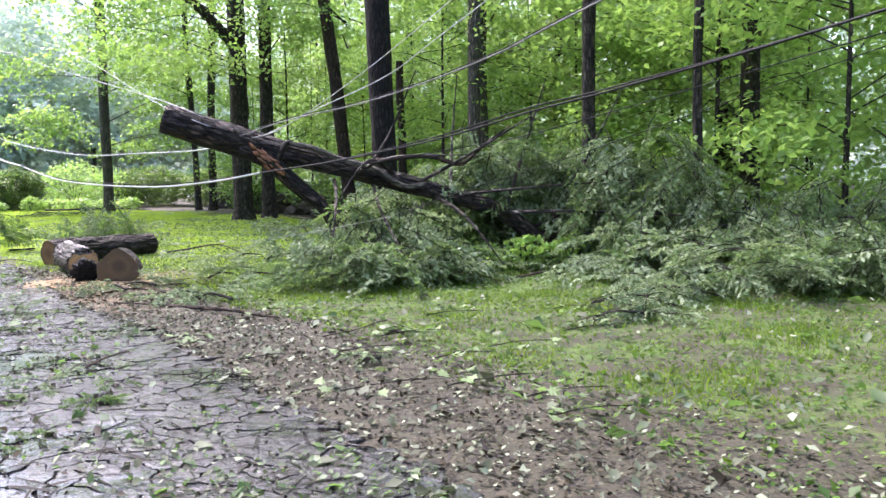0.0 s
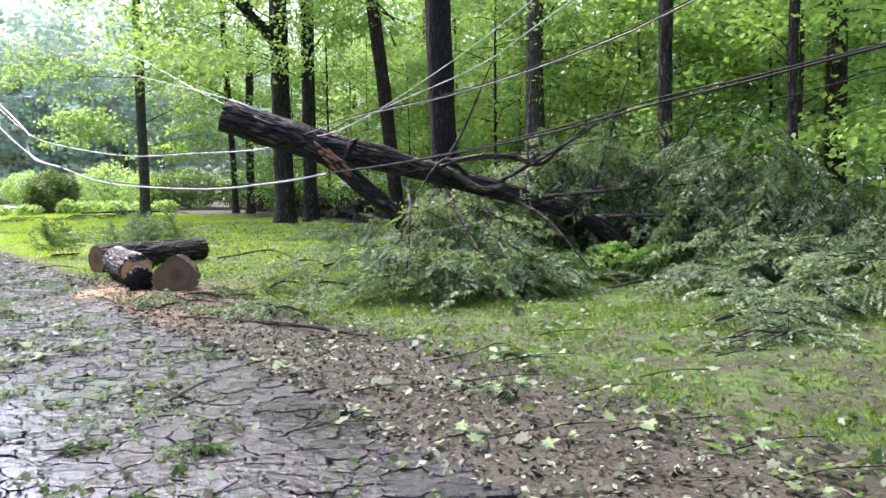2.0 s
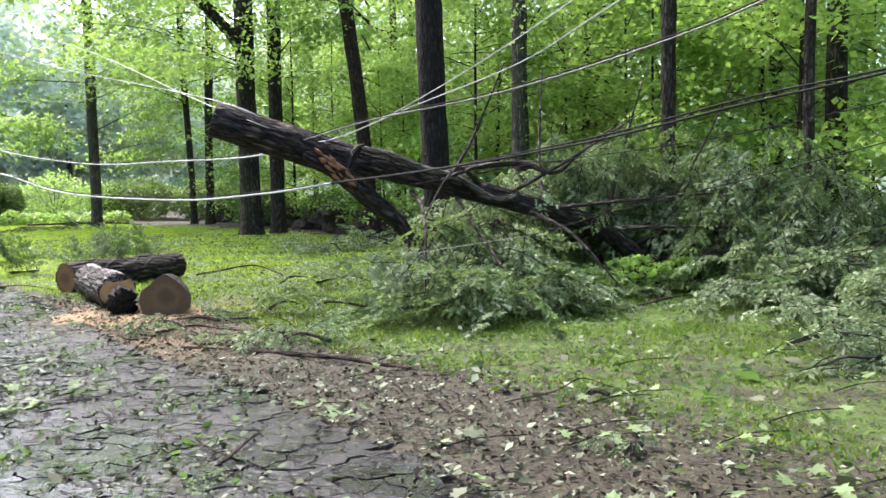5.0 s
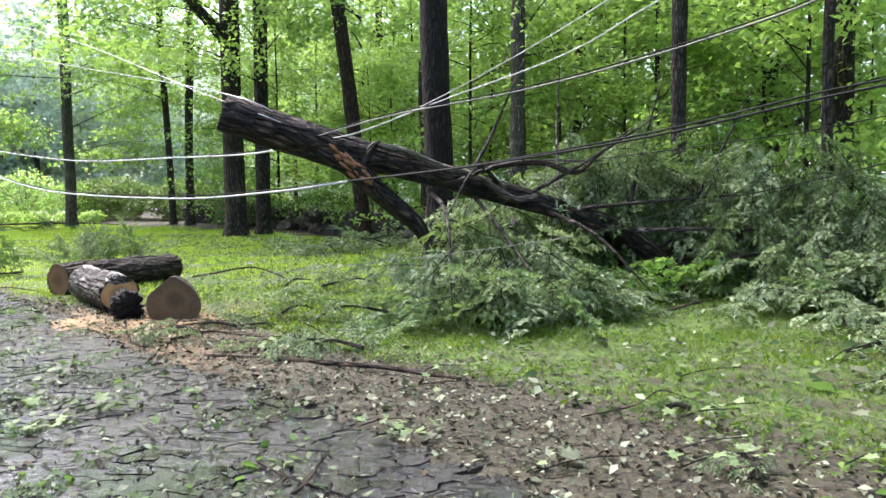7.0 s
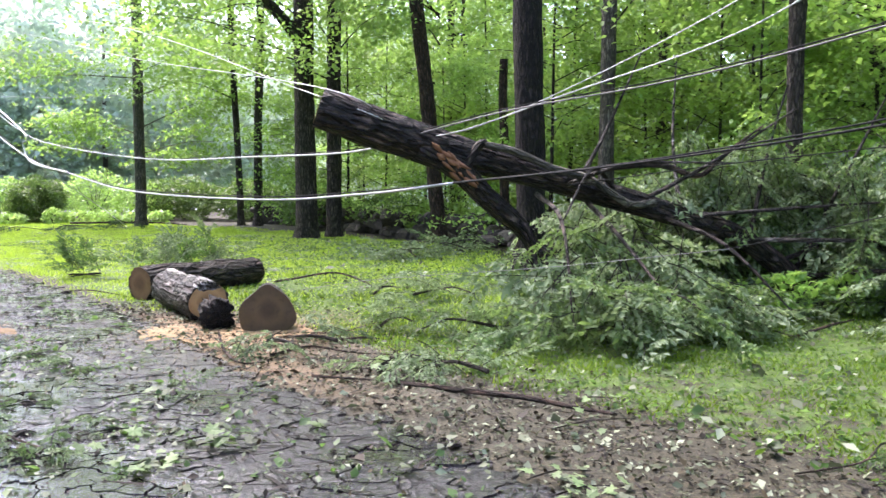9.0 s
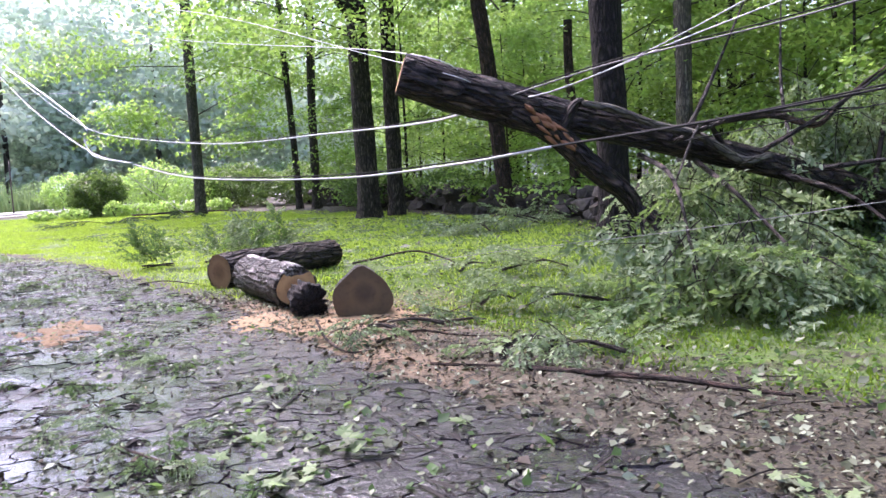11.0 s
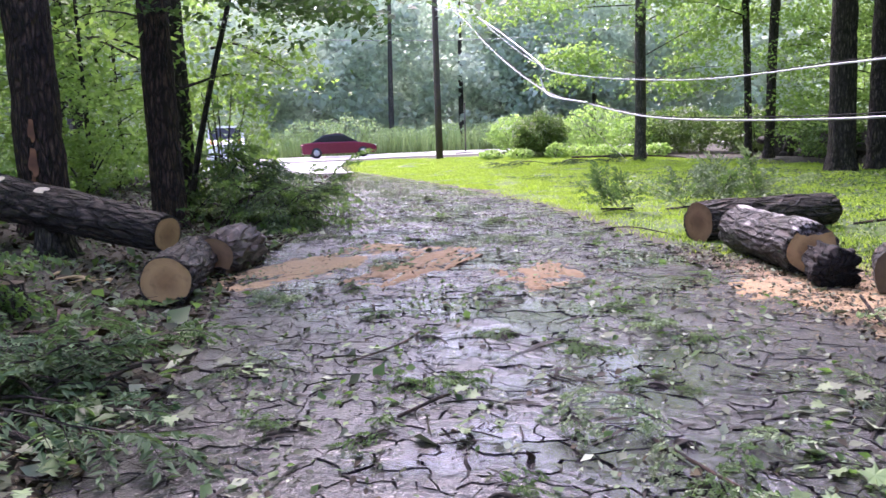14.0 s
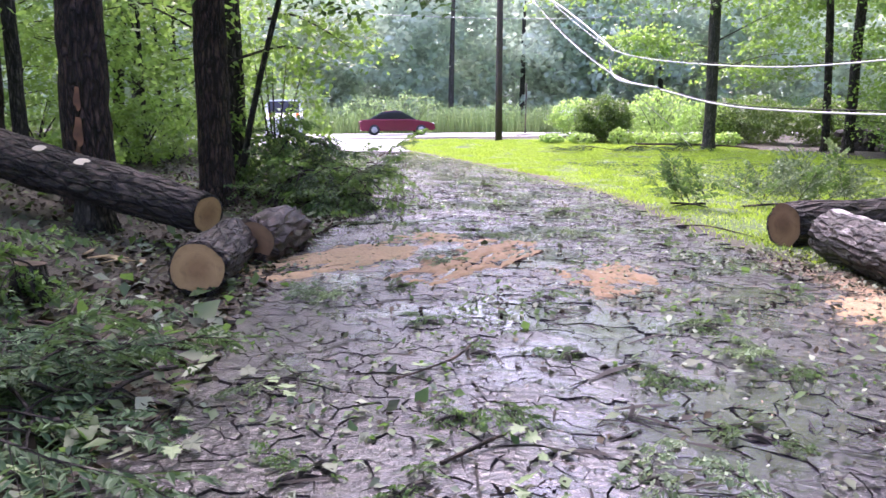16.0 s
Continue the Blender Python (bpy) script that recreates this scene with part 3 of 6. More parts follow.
def fallen_tree():
    tree = empty("fallen_tree", "large fallen tree on the lawn, sawn trunk end raised", "fallen tree")

    def in_plane(x, z, off=0.0):
        return (x + 0.232 * off, 13.87 - 0.2385 * (x - 1.07) + 0.973 * off, z)

    axis = [in_plane(1.06, 2.43), in_plane(1.75, 2.19), in_plane(2.45, 1.96), in_plane(3.15, 1.78), in_plane(4.15, 1.5), in_plane(4.95, 1.26),
            in_plane(5.6, 1.07), in_plane(6.25, 0.84), in_plane(6.78, 0.47), in_plane(7.15, 0.14), in_plane(7.6, -0.2)]
    trunk = stem("trunk", spline(axis, 14), [0.222, 0.23, 0.225, 0.165, 0.15, 0.14, 0.135, 0.13, 0.13, 0.13, 0.12], BARK_FALLEN, tree, 64, 0.10, 0.13, 1,
                 "dark wet deeply furrowed trunk")
    a, b = np.array(axis[0]), np.array(axis[1])
    disc("cut_end", a - (b - a) * 0.012, a - b, 0.2, CUT_PALE, trunk, "freshly sawn pale trunk end", 4)
    prong = [in_plane(2.2, 1.95, -0.12), in_plane(2.6, 1.73, -0.15), in_plane(2.9, 1.46, -0.15), in_plane(3.18, 1.2, -0.15), (3.40, 13.16, 0.97), (3.52, 13.12, 0.72)]
    stem("limb", spline(prong, 8), [0.12, 0.125, 0.118, 0.11, 0.1, 0.075], BARK_FALLEN, tree, 36, 0.16, 0.25, 2, "dark broken limb hanging from the trunk")
    for k in range(5):
        stem("branch", spline([(3.48, 13.13, 0.85), (3.45 + 0.13 * k, 12.95 - 0.08 * (k % 3), 0.55), (3.3 + 0.28 * k, 12.75 - 0.2 * (k % 2), 0.05)], 4), [0.035, 0.022, 0.01], BARK_FALLEN, tree, 7, 0.2, 0, 90 + k)
    # torn wood at the fork: ragged splinters round the break
    torn = np.random.default_rng(8)
    for k in range(24):
        u = torn.uniform(0, 1)
        x0, z0 = 2.36 + 0.5 * u + torn.normal(0, 0.02), 1.95 - 0.42 * u + torn.normal(0, 0.04)
        o = -0.235 - torn.uniform(0, 0.04)
        ln = torn.uniform(0.12, 0.3)
        tilt = torn.normal(-0.7, 0.16)
        p0 = in_plane(x0 - ln * 0.5 * math.cos(tilt), z0 - ln * 0.5 * math.sin(tilt), o + 0.03)
        p1 = in_plane(x0, z0 + torn.normal(0, 0.01), o - 0.01)
        p2 = in_plane(x0 + ln * 0.5 * math.cos(tilt), z0 + ln * 0.5 * math.sin(tilt), o + torn.uniform(-0.02, 0.03))
        stem("splinter", spline([p0, p1, p2], 3), [0.008, torn.uniform(0.022, 0.042), 0.005], TORN, tree, 7, 0.7, 0, 20 + k, "reddish torn wood splinter")
    knob = [in_plane(2.72, 1.72, -0.14), in_plane(2.82, 1.88, -0.17), in_plane(2.9, 2.0, -0.18), in_plane(2.98, 2.03, -0.18)]
    stem("branch_stub", spline(knob, 4), [0.08, 0.06, 0.05, 0.04], BARK_FALLEN, tree, 12, 0.2, 0.1, 5)
    bough = [in_plane(2.95, 2.0, -0.2), in_plane(3.3, 1.92, -0.22), in_plane(3.75, 1.72, -0.25), in_plane(4.2, 1.58, -0.28), in_plane(4.7, 1.28, -0.25), in_plane(5.05, 1.3, -0.2)]
    stem("bough", spline(bough, 6), [0.04, 0.045, 0.045, 0.045, 0.045, 0.04], BARK_GREY, tree, 12, 0.14, 0.1, 6, "greyish bough along the trunk")
    bare = [in_plane(3.9, 1.62, -0.1), in_plane(4.4, 1.71, -0.1), in_plane(5.13, 1.76, -0.1), in_plane(5.63, 1.62, -0.1), in_plane(5.9, 1.8, -0.1), in_plane(6.14, 2.0, -0.1), in_plane(6.5, 2.25, -0.1)]
    stem("branch", spline(bare, 6), [0.035, 0.04, 0.04, 0.035, 0.025, 0.02, 0.01], BARK_WARM, tree, 10, 0.15, 0, 9, "bare brown branch over the trunk")
    # branches that rise and droop out of the crown
    ends = [((3.9, 13.1, 1.5), (4.4, 12.4, 1.75), (5.4, 11.8, 1.75)), ((4.1, 13.1, 1.5), (4.6, 13.2, 2.2), (5.0, 13.0, 3.2)),
            ((4.9, 12.9, 1.3), (5.8, 12.6, 1.8), (7.0, 12.4, 2.5)), ((5.5, 12.8, 1.1), (6.6, 12.2, 1.2), (8.3, 11.6, 1.3)),
            ((3.6, 13.2, 1.4), (3.35, 12.2, 1.1), (3.0, 11.4, 0.1)), ((4.2, 13.0, 1.3), (4.0, 12.0, 0.9), (4.1, 11.0, 0.1)),
            ((6.2, 12.6, 0.8), (7.4, 11.5, 0.8), (8.9, 10.3, 0.7)), ((6.8, 12.5, 0.5), (8.2, 12.0, 1.0), (10.2, 11.2, 1.1)),
            ((5.2, 12.8, 1.1), (5.3, 11.8, 0.8), (5.6, 11.0, 0.05)), ((7.0, 12.4, 0.3), (7.6, 10.8, 0.5), (8.0, 9.2, 0.35)),
            ((7.4, 12.3, 0.1), (9.2, 10.4, 0.55), (11.2, 8.8, 0.7)), ((4.6, 13.0, 1.45), (4.0, 12.6, 1.7), (3.3, 12.2, 1.0)),
            ((5.5, 12.85, 1.1), (5.8, 13.4, 2.1), (6.0, 13.6, 3.2)), ((6.4, 12.6, 0.8), (7.0, 12.9, 2.0), (7.4, 12.9, 3.1)), ((7.0, 12.4, 0.4), (7.9, 12.4, 1.7), (8.6, 12.3, 2.9))]
    for k, pts in enumerate(ends):
        stem("branch", spline(pts, 6), [0.035, 0.022, 0.008], BARK_FALLEN if k % 3 else BARK_PALE, tree, 8, 0.2, 0, 30 + k)
    # leafy sprays hung through the crown
    rng = np.random.default_rng(5)
    hubs = [(3.05, 12.2, 0.75, 0.35), (3.45, 11.7, 1.1, 0.5), (3.7, 11.5, 0.8, 0.7), (4.2, 11.9, 1.45, 0.7), (4.9, 11.8, 0.7, 0.6), (3.6, 12.3, 1.4, 0.5), (4.6, 12.4, 1.3, 0.45),
            (4.7, 13.7, 2.1, 0.4), (6.3, 13.6, 2.2, 0.6), (7.3, 13.3, 2.3, 0.7), (8.2, 12.6, 2.3, 0.8), (7.8, 11.2, 0.8, 0.5), (8.6, 11.3, 1.7, 0.9), (8.2, 10.2, 1.1, 0.8), (9.6, 11.2, 1.8, 1.0),
            (9.3, 9.6, 1.2, 0.9), (10.6, 9.6, 1.5, 1.0), (7.6, 9.2, 0.7, 0.7), (11.4, 8.6, 1.5, 1.1), (9.2, 12.6, 2.1, 0.9), (7.6, 13.9, 2.4, 0.7), (7.5, 10.4, 1.0, 0.6), (7.5, 9.3, 0.9, 0.65), (7.7, 8.3, 0.8, 0.65),
            (8.7, 9.0, 1.2, 0.8), (8.9, 7.7, 1.1, 0.8), (10, 8.2, 1.3, 0.9), (8.6, 8.5, 0.6, 0.6), (6.9, 12.9, 2.2, 0.5), (5.4, 13.4, 2.3, 0.45), (6.2, 13.3, 2.7, 0.6), (7.1, 12.9, 2.8, 0.7), (8.0, 12.2, 2.8, 0.8), (8.9, 11.6, 2.6, 0.8)]
    weights = np.array([h[2] * h[3] for h in hubs])
    pick = rng.choice(len(hubs), 1330, p=weights / weights.sum())
    rest, rest_green = {m: [] for m in range(5)}, {m: [] for m in range(5)}
    count = 0
    for k in pick:
        hx, hy, top, r = hubs[k]
        a, d = rng.uniform(0, 2 * math.pi), r * math.sqrt(rng.uniform(0, 1))
        x, y = hx + d * math.cos(a), hy + d * math.sin(a)
        z = 0.12 + (top - 0.1) * rng.uniform(0, 1) ** 0.8 * (1 - 0.35 * (d / r) ** 2)
        line = 13.87 - 0.2385 * (x - 1.07)
        if (abs(y - line) < 0.3 and x < 7.4) or (5.1 < x < 7.5 and 0 < line - y < 1.7 and z > 0.3):
            continue
        if 5.2 < x < 7.4 and -1.0 < line - y <= 0 and z < 1.2:
            continue
        z += gz(x, y)
        pitch = rng.uniform(5, 75) if z > 0.5 else rng.uniform(-15, 10)
        m = pose(x, y, z, rng.uniform(-40, 40), pitch, rng.uniform(0, 360)) @ Matrix.Scale(rng.uniform(0.65, 1.1), 4)
        v = int(rng.integers(0, 5))
        green = rng.uniform() < 0.45
        if count < 300:
            part("leafy_spray", DEEP_SPRAYS[v] if green else SPRAYS[v], tree, "", m)
            count += 1
        else:
            (rest_green if green else rest)[v].append(m)
    merge("crown_foliage", [(SPRAYS[v], m) for v, ms in rest.items() for m in ms], [LEAF_PALE, BARK], tree)
    merge("crown_foliage_green", [(DEEP_SPRAYS[v], m) for v, ms in rest_green.items() for m in ms], [LEAF_DEEP, BARK], tree)
    return tree


def merge(name, items, mats, parent=None):
    """Many posed copies of small meshes as one mesh of kind stuff."""
    V, F, I, A = [], [], [], []
    base = 0
    cache = {}
    for me, m in items:
        if me.name not in cache:
            co = np.empty(len(me.vertices) * 3, np.float32)
            me.vertices.foreach_get("co", co)
            al = np.zeros(len(me.vertices) * 3, np.float32)
            if "along" in me.attributes:
                me.attributes["along"].data.foreach_get("vector", al)
            cache[me.name] = (co.reshape(-1, 3), [tuple(p.vertices) for p in me.polygons], [p.material_index for p in me.polygons], al.reshape(-1, 3))
        co, fs, mi, al = cache[me.name]
        mm = np.array(m)
        V.append(co @ mm[:3, :3].T + mm[:3, 3])
        F += [tuple(i + base for i in f) for f in fs]
        I += mi
        A.append(al)
        base += len(co)
    me = mesh_of(name, np.concatenate(V), F, mats, False, np.concatenate(A))
    me.polygons.foreach_set("material_index", I)
    ob = part(name, me, parent)
    ob["kind"] = "stuff"
    return ob


def disc(name, centre, normal, radius, mat, parent, label="", seed=0, rough=0.08, peak=0.0, squash=1.0):
    """A sawn end with an uneven rim, domed a little."""
    n = Vector(normal).normalized()
    s = n.cross(Vector((0, 0, 1))).normalized()
    u = s.cross(n)
    v, al = [Vector(centre)], [(0, 0, seed * 0.0)]
    rings, k = 5, 26
    for r in range(1, rings + 1):
        for j in range(k):
            a = 2 * math.pi * j / k
            f = radius * r / rings * (1 + rough * noise.noise(Vector((math.cos(a) * 1.5, math.sin(a) * 1.5, seed * 3.3))))
            if peak:
                f *= 1 + peak * max(0, math.cos(3.5 * (a - math.pi / 2))) * (1 if abs(a - math.pi / 2) < 0.5 else 0)
            x, y = f * math.cos(a), f * math.sin(a) * squash
            v.append(Vector(centre) + s * x + u * y + n * 0.006 * noise.noise(Vector((x * 9, y * 9, seed))))
            al.append((x, y, 0))
    f = [(0, 1 + j, 1 + (j + 1) % k) for j in range(k)]
    for r in range(rings - 1):
        for j in range(k):
            a, b = 1 + r * k + j, 1 + r * k + (j + 1) % k
            f.append((a, a + k, b + k, b))
    return part(name, mesh_of(name, v, f, mat, True, al), parent, label)


fallen_tree()


# ---- sawn logs ----
def log(p0, p1, r0, r1, bark, face0, face1, label, seed, squash=1.0, sides=56, lobes=0.13):
    p0, p1 = Vector(p0), Vector(p1)
    base = empty("log", label, "log", Matrix.Translation((p0 + p1) / 2 - Vector((0, 0, r0))), "sawn logs")
    inv = base.matrix_basis.inverted()
    q0, q1 = inv @ p0, inv @ p1
    pts = [q0.lerp(q1, t / 24) + Vector((0, 0, 0.01 * math.sin(t * 0.6 + seed))) for t in range(25)]
    stem("bark", [tuple(p) for p in pts], [r0, (r0 + r1) / 2, r1], bark, base, sides, 0.12, lobes, seed, "", squash)
    d = (q1 - q0).normalized()
    if face0:
        disc("sawn_face", q0 - d * 0.012, -d, r0 * 0.97, face0, base, "sawn face with growth rings", seed, 0.12, 0, squash)
    if face1:
        disc("sawn_face", q1 + d * 0.012, d, r1 * 0.97, face1, base, "sawn face with growth rings", seed + 1, 0.12, 0, squash)
    return base


log((-0.85, 16.35, 0.2), (0.95, 17.7, 0.2), 0.235, 0.2, BARK_FALLEN, CUT_TAN, CUT_DARK, "long dark sawn log lying on the lawn edge", 11)
log((-0.24, 13.98, 0.21), (-0.52, 15.65, 0.21), 0.225, 0.225, BARK_PALE, CUT_PALE, CUT_TAN, "sawn log with lichen-pale peeling bark beside the road", 12)
log((-0.22, 13.3, 0.13), (-0.2, 13.78, 0.13), 0.15, 0.135, BARK_BLACK, None, None, "short blackened hollow log piece", 13, 1.0, 44, 0.5)


def thick_slab():
    """A short, wide round with a ridged top, on its side, sawn face towards the road."""
    base = empty("log_round", "short thick sawn round with dark weathered face", "log", pose(0.25, 12.95, 0.0, 0, 0, -12) @ Matrix.Scale(0.92, 4), "sawn logs")
    outline = [(-0.30, 0.03), (-0.33, 0.16), (-0.31, 0.30), (-0.18, 0.42), (-0.03, 0.53), (0.12, 0.46), (0.24, 0.34), (0.31, 0.18), (0.28, 0.06), (0.14, -0.01), (-0.12, -0.01)]
    ring = spline(outline + outline[:1], 3)[:-1]
    n = len(ring)
    v, al, f = [], [], []
    for j in range(7):
        y = 0.55 * j / 6
        for k, (x, z) in enumerate(ring):
            w = 1 + 0.05 * noise.noise(Vector((k * 0.9, j * 0.4, 2.0))) - 0.02 * j
            v.append((x * w, y, 0.25 + (z - 0.25) * w))
            al.append((x, z, y + 3))
    for j in range(6):
        for k in range(n):
            a, b = j * n + k, j * n + (k + 1) % n
            f.append((a, b, b + n, a + n))
    f.append(tuple(6 * n + k for k in range(n)))
    part("bark", mesh_of("bark", v, f, BARK_FALLEN, True, al), base)
    rings = 5
    v, al = [(0, -0.008, 0.24)], [(0, 0, 0)]
    for r in range(1, rings + 1):
        for x, z in ring:
            s = r / rings
            v.append((x * s, -0.006 + 0.01 * noise.noise(Vector((x * s * 6, z * s * 6, 1))), 0.24 + (z - 0.24) * s))
            al.append((x * s, (z - 0.24) * s, 0))
    f = [(0, 1 + (k + 1) % n, 1 + k) for k in range(n)]
    for r in range(rings - 1):
        for k in range(n):
            a, b = 1 + r * n + k, 1 + r * n + (k + 1) % n
            f.append((a, b, b + n, a + n))
    part("sawn_face", mesh_of("sawn_face", v, f, CUT_DARK, True, al), base, "dark weathered sawn face")


thick_slab()
log((-5.62, 12.72, 0.2), (-6.05, 14.2, 0.2), 0.215, 0.2, BARK_FALLEN, CUT_PALE, CUT_TAN, "sawn log with fresh pale end beside the road", 15)
log((-5.84, 14.1, 0.2), (-5.92, 15.15, 0.21), 0.205, 0.2, BARK_PINK, CUT_TAN, CUT_TAN, "short sawn log with scaly reddish bark", 16, 1.0, 44, 0.4)


def leaning_trunk():
    base = empty("sawn_trunk", "long fallen trunk sawn off beside the road", "fallen trunk", pose(-6.67, 14.68, 0.27))
    pts = [(0, 0.1, 0.1), (-0.5, 0.26, 0.18), (-1.1, 0.45, 0.27), (-1.9, 0.7, 0.40), (-2.94, 1.02, 0.57), (-4.4, 1.45, 0.85), (-6.5, 1.9, 1.2), (-9, 2.2, 1.6)]
    stem("trunk", spline(pts, 16), [0.2, 0.215, 0.235, 0.255, 0.275, 0.285, 0.29, 0.29], BARK_FALLEN, base, 56, 0.08, 0.13, 18)
    d = Vector(pts[0]) - Vector(pts[1])
    disc("sawn_face", Vector(pts[0]) + d.normalized() * 0.012, d, 0.19, CUT_PALE, base, "fresh pale sawn face", 19)
    for x, y, z, s in ((-1.75, 0.52, 0.60, 0.10), (-2.45, 0.72, 0.74, 0.09)):
        disc("branch_scar", (x, y, z), (0.1, -0.6, 0.8), s, SCAR, base, "pale oval scar of a sawn branch", 3, 0.3, 0, 0.5)


leaning_trunk()


def stump(x, y, r, h):
    base = empty("stump", "dark cut stump on the bank", "stump", pose(x, y, gz(x, y)))
    stem("bark", [(0, 0, -0.1), (0, 0, h * 0.5), (0.01, 0, h)], [r * 1.4, r * 1.05, r], BARK, base, 16, 0.15, 0.15, 3)
    disc("cut_face", (0.01, 0, h + 0.008), (0.05, 0.02, 1), r * 0.92, CUT_DARK, base, "dark cut face", 7)


stump(-6.72, 12.25, 0.12, 0.27)


stump(-8.45, 15.42, 0.21, 0.4)


def chip(x, y, ang, length):
    ob = stem("wood_chip", [(0, 0, 0.01), (length * 0.5, 0.01, 0.03), (length, 0, 0.012)], [0.02, 0.035, 0.01], CHIP, None, 6, 0.5, 0, int(ang), "", 0.35)
    ob.matrix_basis = pose(x, y, gz(x, y) + 0.01, 0, 0, ang)
    tagged(ob, "pale split wood chip on the bank", "wood chip", "wood chips")


for x, y, a, s in ((-7.35, 13.75, 10, 0.4), (-7.3, 13.85, -25, 0.5), (-7.1, 13.6, 35, 0.3), (-7.5, 13.9, 80, 0.25), (-6.9, 13.9, -50, 0.22)):
    chip(x, y, a, s)


# ---- standing trees ----
def crown_leaves(base, height, reach, low, branches, leaves, size, rng, spread=0.45, flat=0.16):
    """Leaf centres in layered sprays round branches, and the branches themselves."""
    cs, limbs = [], []
    per = leaves // branches
    for k in range(branches):
        h = low + (height - low) * (k + rng.uniform(0, 1)) / branches
        a = rng.uniform(0, 2 * math.pi)
        ln = reach * (0.55 + 0.45 * math.sin(math.pi * min(1, 0.25 + 0.75 * (h - low) / (height - low + 1e-6)))) * rng.uniform(0.7, 1.15)
        d = np.array((math.cos(a), math.sin(a), rng.uniform(-0.05, 0.45)))
        p0 = np.array((base[0], base[1], h - 0.3))
        p1 = p0 + d * ln * 0.55 + (0, 0, 0.15)
        p2 = p0 + d * ln + (0, 0, -0.25 * ln * rng.uniform(0, 0.5))
        limbs.append((p0, p1, p2))
        t = rng.uniform(0.25, 1.08, per)[:, None]
        pos = p0 * (1 - t) ** 2 + 2 * p1 * t * (1 - t) + p2 * t * t
        # clumps along each branch leave gaps
        hubs = rng.integers(0, 6, per)
        off = rng.normal(0, 1, (6, 3)) * np.array((0.34, 0.34, 0.14)) * ln
        pos = pos + off[hubs] * 0.75 + rng.normal(0, 1, (per, 3)) * np.array((0.20, 0.20, flat * 0.7)) * (0.4 + 0.35 * ln)
        cs.append(pos)
    return np.concatenate(cs), limbs


def make_tree(name, label, height, radius, low, reach, branches, leaves, leaf, leaf_mat, bark, seed, lean=(0, 0), kind_cat="tree", group="", sides=14):
    """A standing tree at the origin: tapered trunk with root flare, limbs and a crown."""
    rng = np.random.default_rng(seed)
    tree = empty(name, label, kind_cat, None, group)
    n = 9
    pts, rad = [], []
    for k in range(n):
        t = k / (n - 1)
        w = 0.12 * radius * 6 * t
        pts.append((lean[0] * t * height + w * rng.normal(0, 0.25), lean[1] * t * height + w * rng.normal(0, 0.25), -0.15 + (height * 0.92 + 0.15) * t ** 1.3))
        rad.append(radius * (1.0 - 0.62 * t) * (1 + 0.55 * math.exp(-max(0, pts[-1][2] + 0.1) / 0.3)))
    stem("trunk", spline(pts, 5), np.interp(np.linspace(0, 1, 41), np.linspace(0, 1, n), rad), bark, tree, sides, 0.10, 0.08, seed)
    cs, limbs = crown_leaves((0, 0), height, reach, low, branches, leaves, leaf, rng)
    cs[:, 0] += lean[0] * cs[:, 2]
    cs[:, 1] += lean[1] * cs[:, 2]
    for a, b, c in limbs[:18]:
        q = [np.array(p) + np.array((lean[0] * p[2], lean[1] * p[2], 0)) for p in (a, b, c)]
        stem("limb", spline(q, 3), [max(0.012, radius * 0.28), 0.012, 0.006], bark, tree, 5, 0.1, 0, seed)
    v, t = leaf_set(cs, leaf, 0.5, 0.25, 0.7, None, rng)
    part("crown", tri_mesh("crown", v, t, leaf_mat), tree)
    return tree


def plant(ob, x, y, turn=0.0, scale=1.0, first=False):
    m = pose(x, y, gz(x, y), 0, 0, turn)
    if first:
        ob.matrix_basis = m
        return ob
    c = copy_thing(ob, m)
    c.scale = (scale,) * 3
    return c


def bare_trunk(name, label, pts, radii, bark, seed, sides=20, lobes=0.1, limbs=(), group="trees of the wood edge", crown=None):
    """A tall trunk whose crown begins above; pts are world points from the root upwards."""
    x, y, z = pts[0]
    tree = empty(name, label, "tree", pose(x, y, gz(x, y)), group)
    local = [(a - x, b - y, c - z) for a, b, c in pts]
    local = [(local[0][0], local[0][1], -0.15)] + local[1:]
    p = spline(local, 8)
    h = p[:, 2]
    r = np.interp(np.linspace(0, 1, len(p)), np.linspace(0, 1, len(radii)), radii) * 0.83 * (1 + 0.38 * np.exp(-np.maximum(h, 0) / 0.22))
    stem("trunk", p, r, bark, tree, sides, 0.09, lobes, seed)
    for k, (q, rr) in enumerate(limbs):
        stem("limb", spline([(a - x, b - y, c - z) for a, b, c in q], 5), rr, bark, tree, 8, 0.12, 0.05, seed + k + 1)
    if crown:
        low, high, reach, n, leaf, mat = crown
        rng = np.random.default_rng(seed + 100)
        cs, lb = crown_leaves((0, 0), high, reach, low, 16, n, leaf, rng)
        top = np.array(local[-1])
        cs[:, :2] += (top[:2] * (cs[:, 2:3] / max(1, top[2])))
        v, t = leaf_set(cs, leaf, 0.5, 0.3, 0.7, None, rng)
        part("crown", tri_mesh("crown", v, t, mat), tree)
        for a, b, c in lb[:10]:
            stem("limb", spline([a, b, c], 3), [0.03, 0.015, 0.005], bark, tree, 5, 0.1, 0, seed)
    return tree


def upright(x, y, h, lx=0.0, ly=0.0, wob=0.06):
    z = gz(x, y)
    r = np.random.default_rng(int(abs(x * 31 + y * 17)))
    return [(x + lx * h * t + r.normal(0, wob) * t, y + ly * h * t + r.normal(0, wob) * t, z + h * t) for t in (0, 0.12, 0.3, 0.55, 0.8, 1.0)]


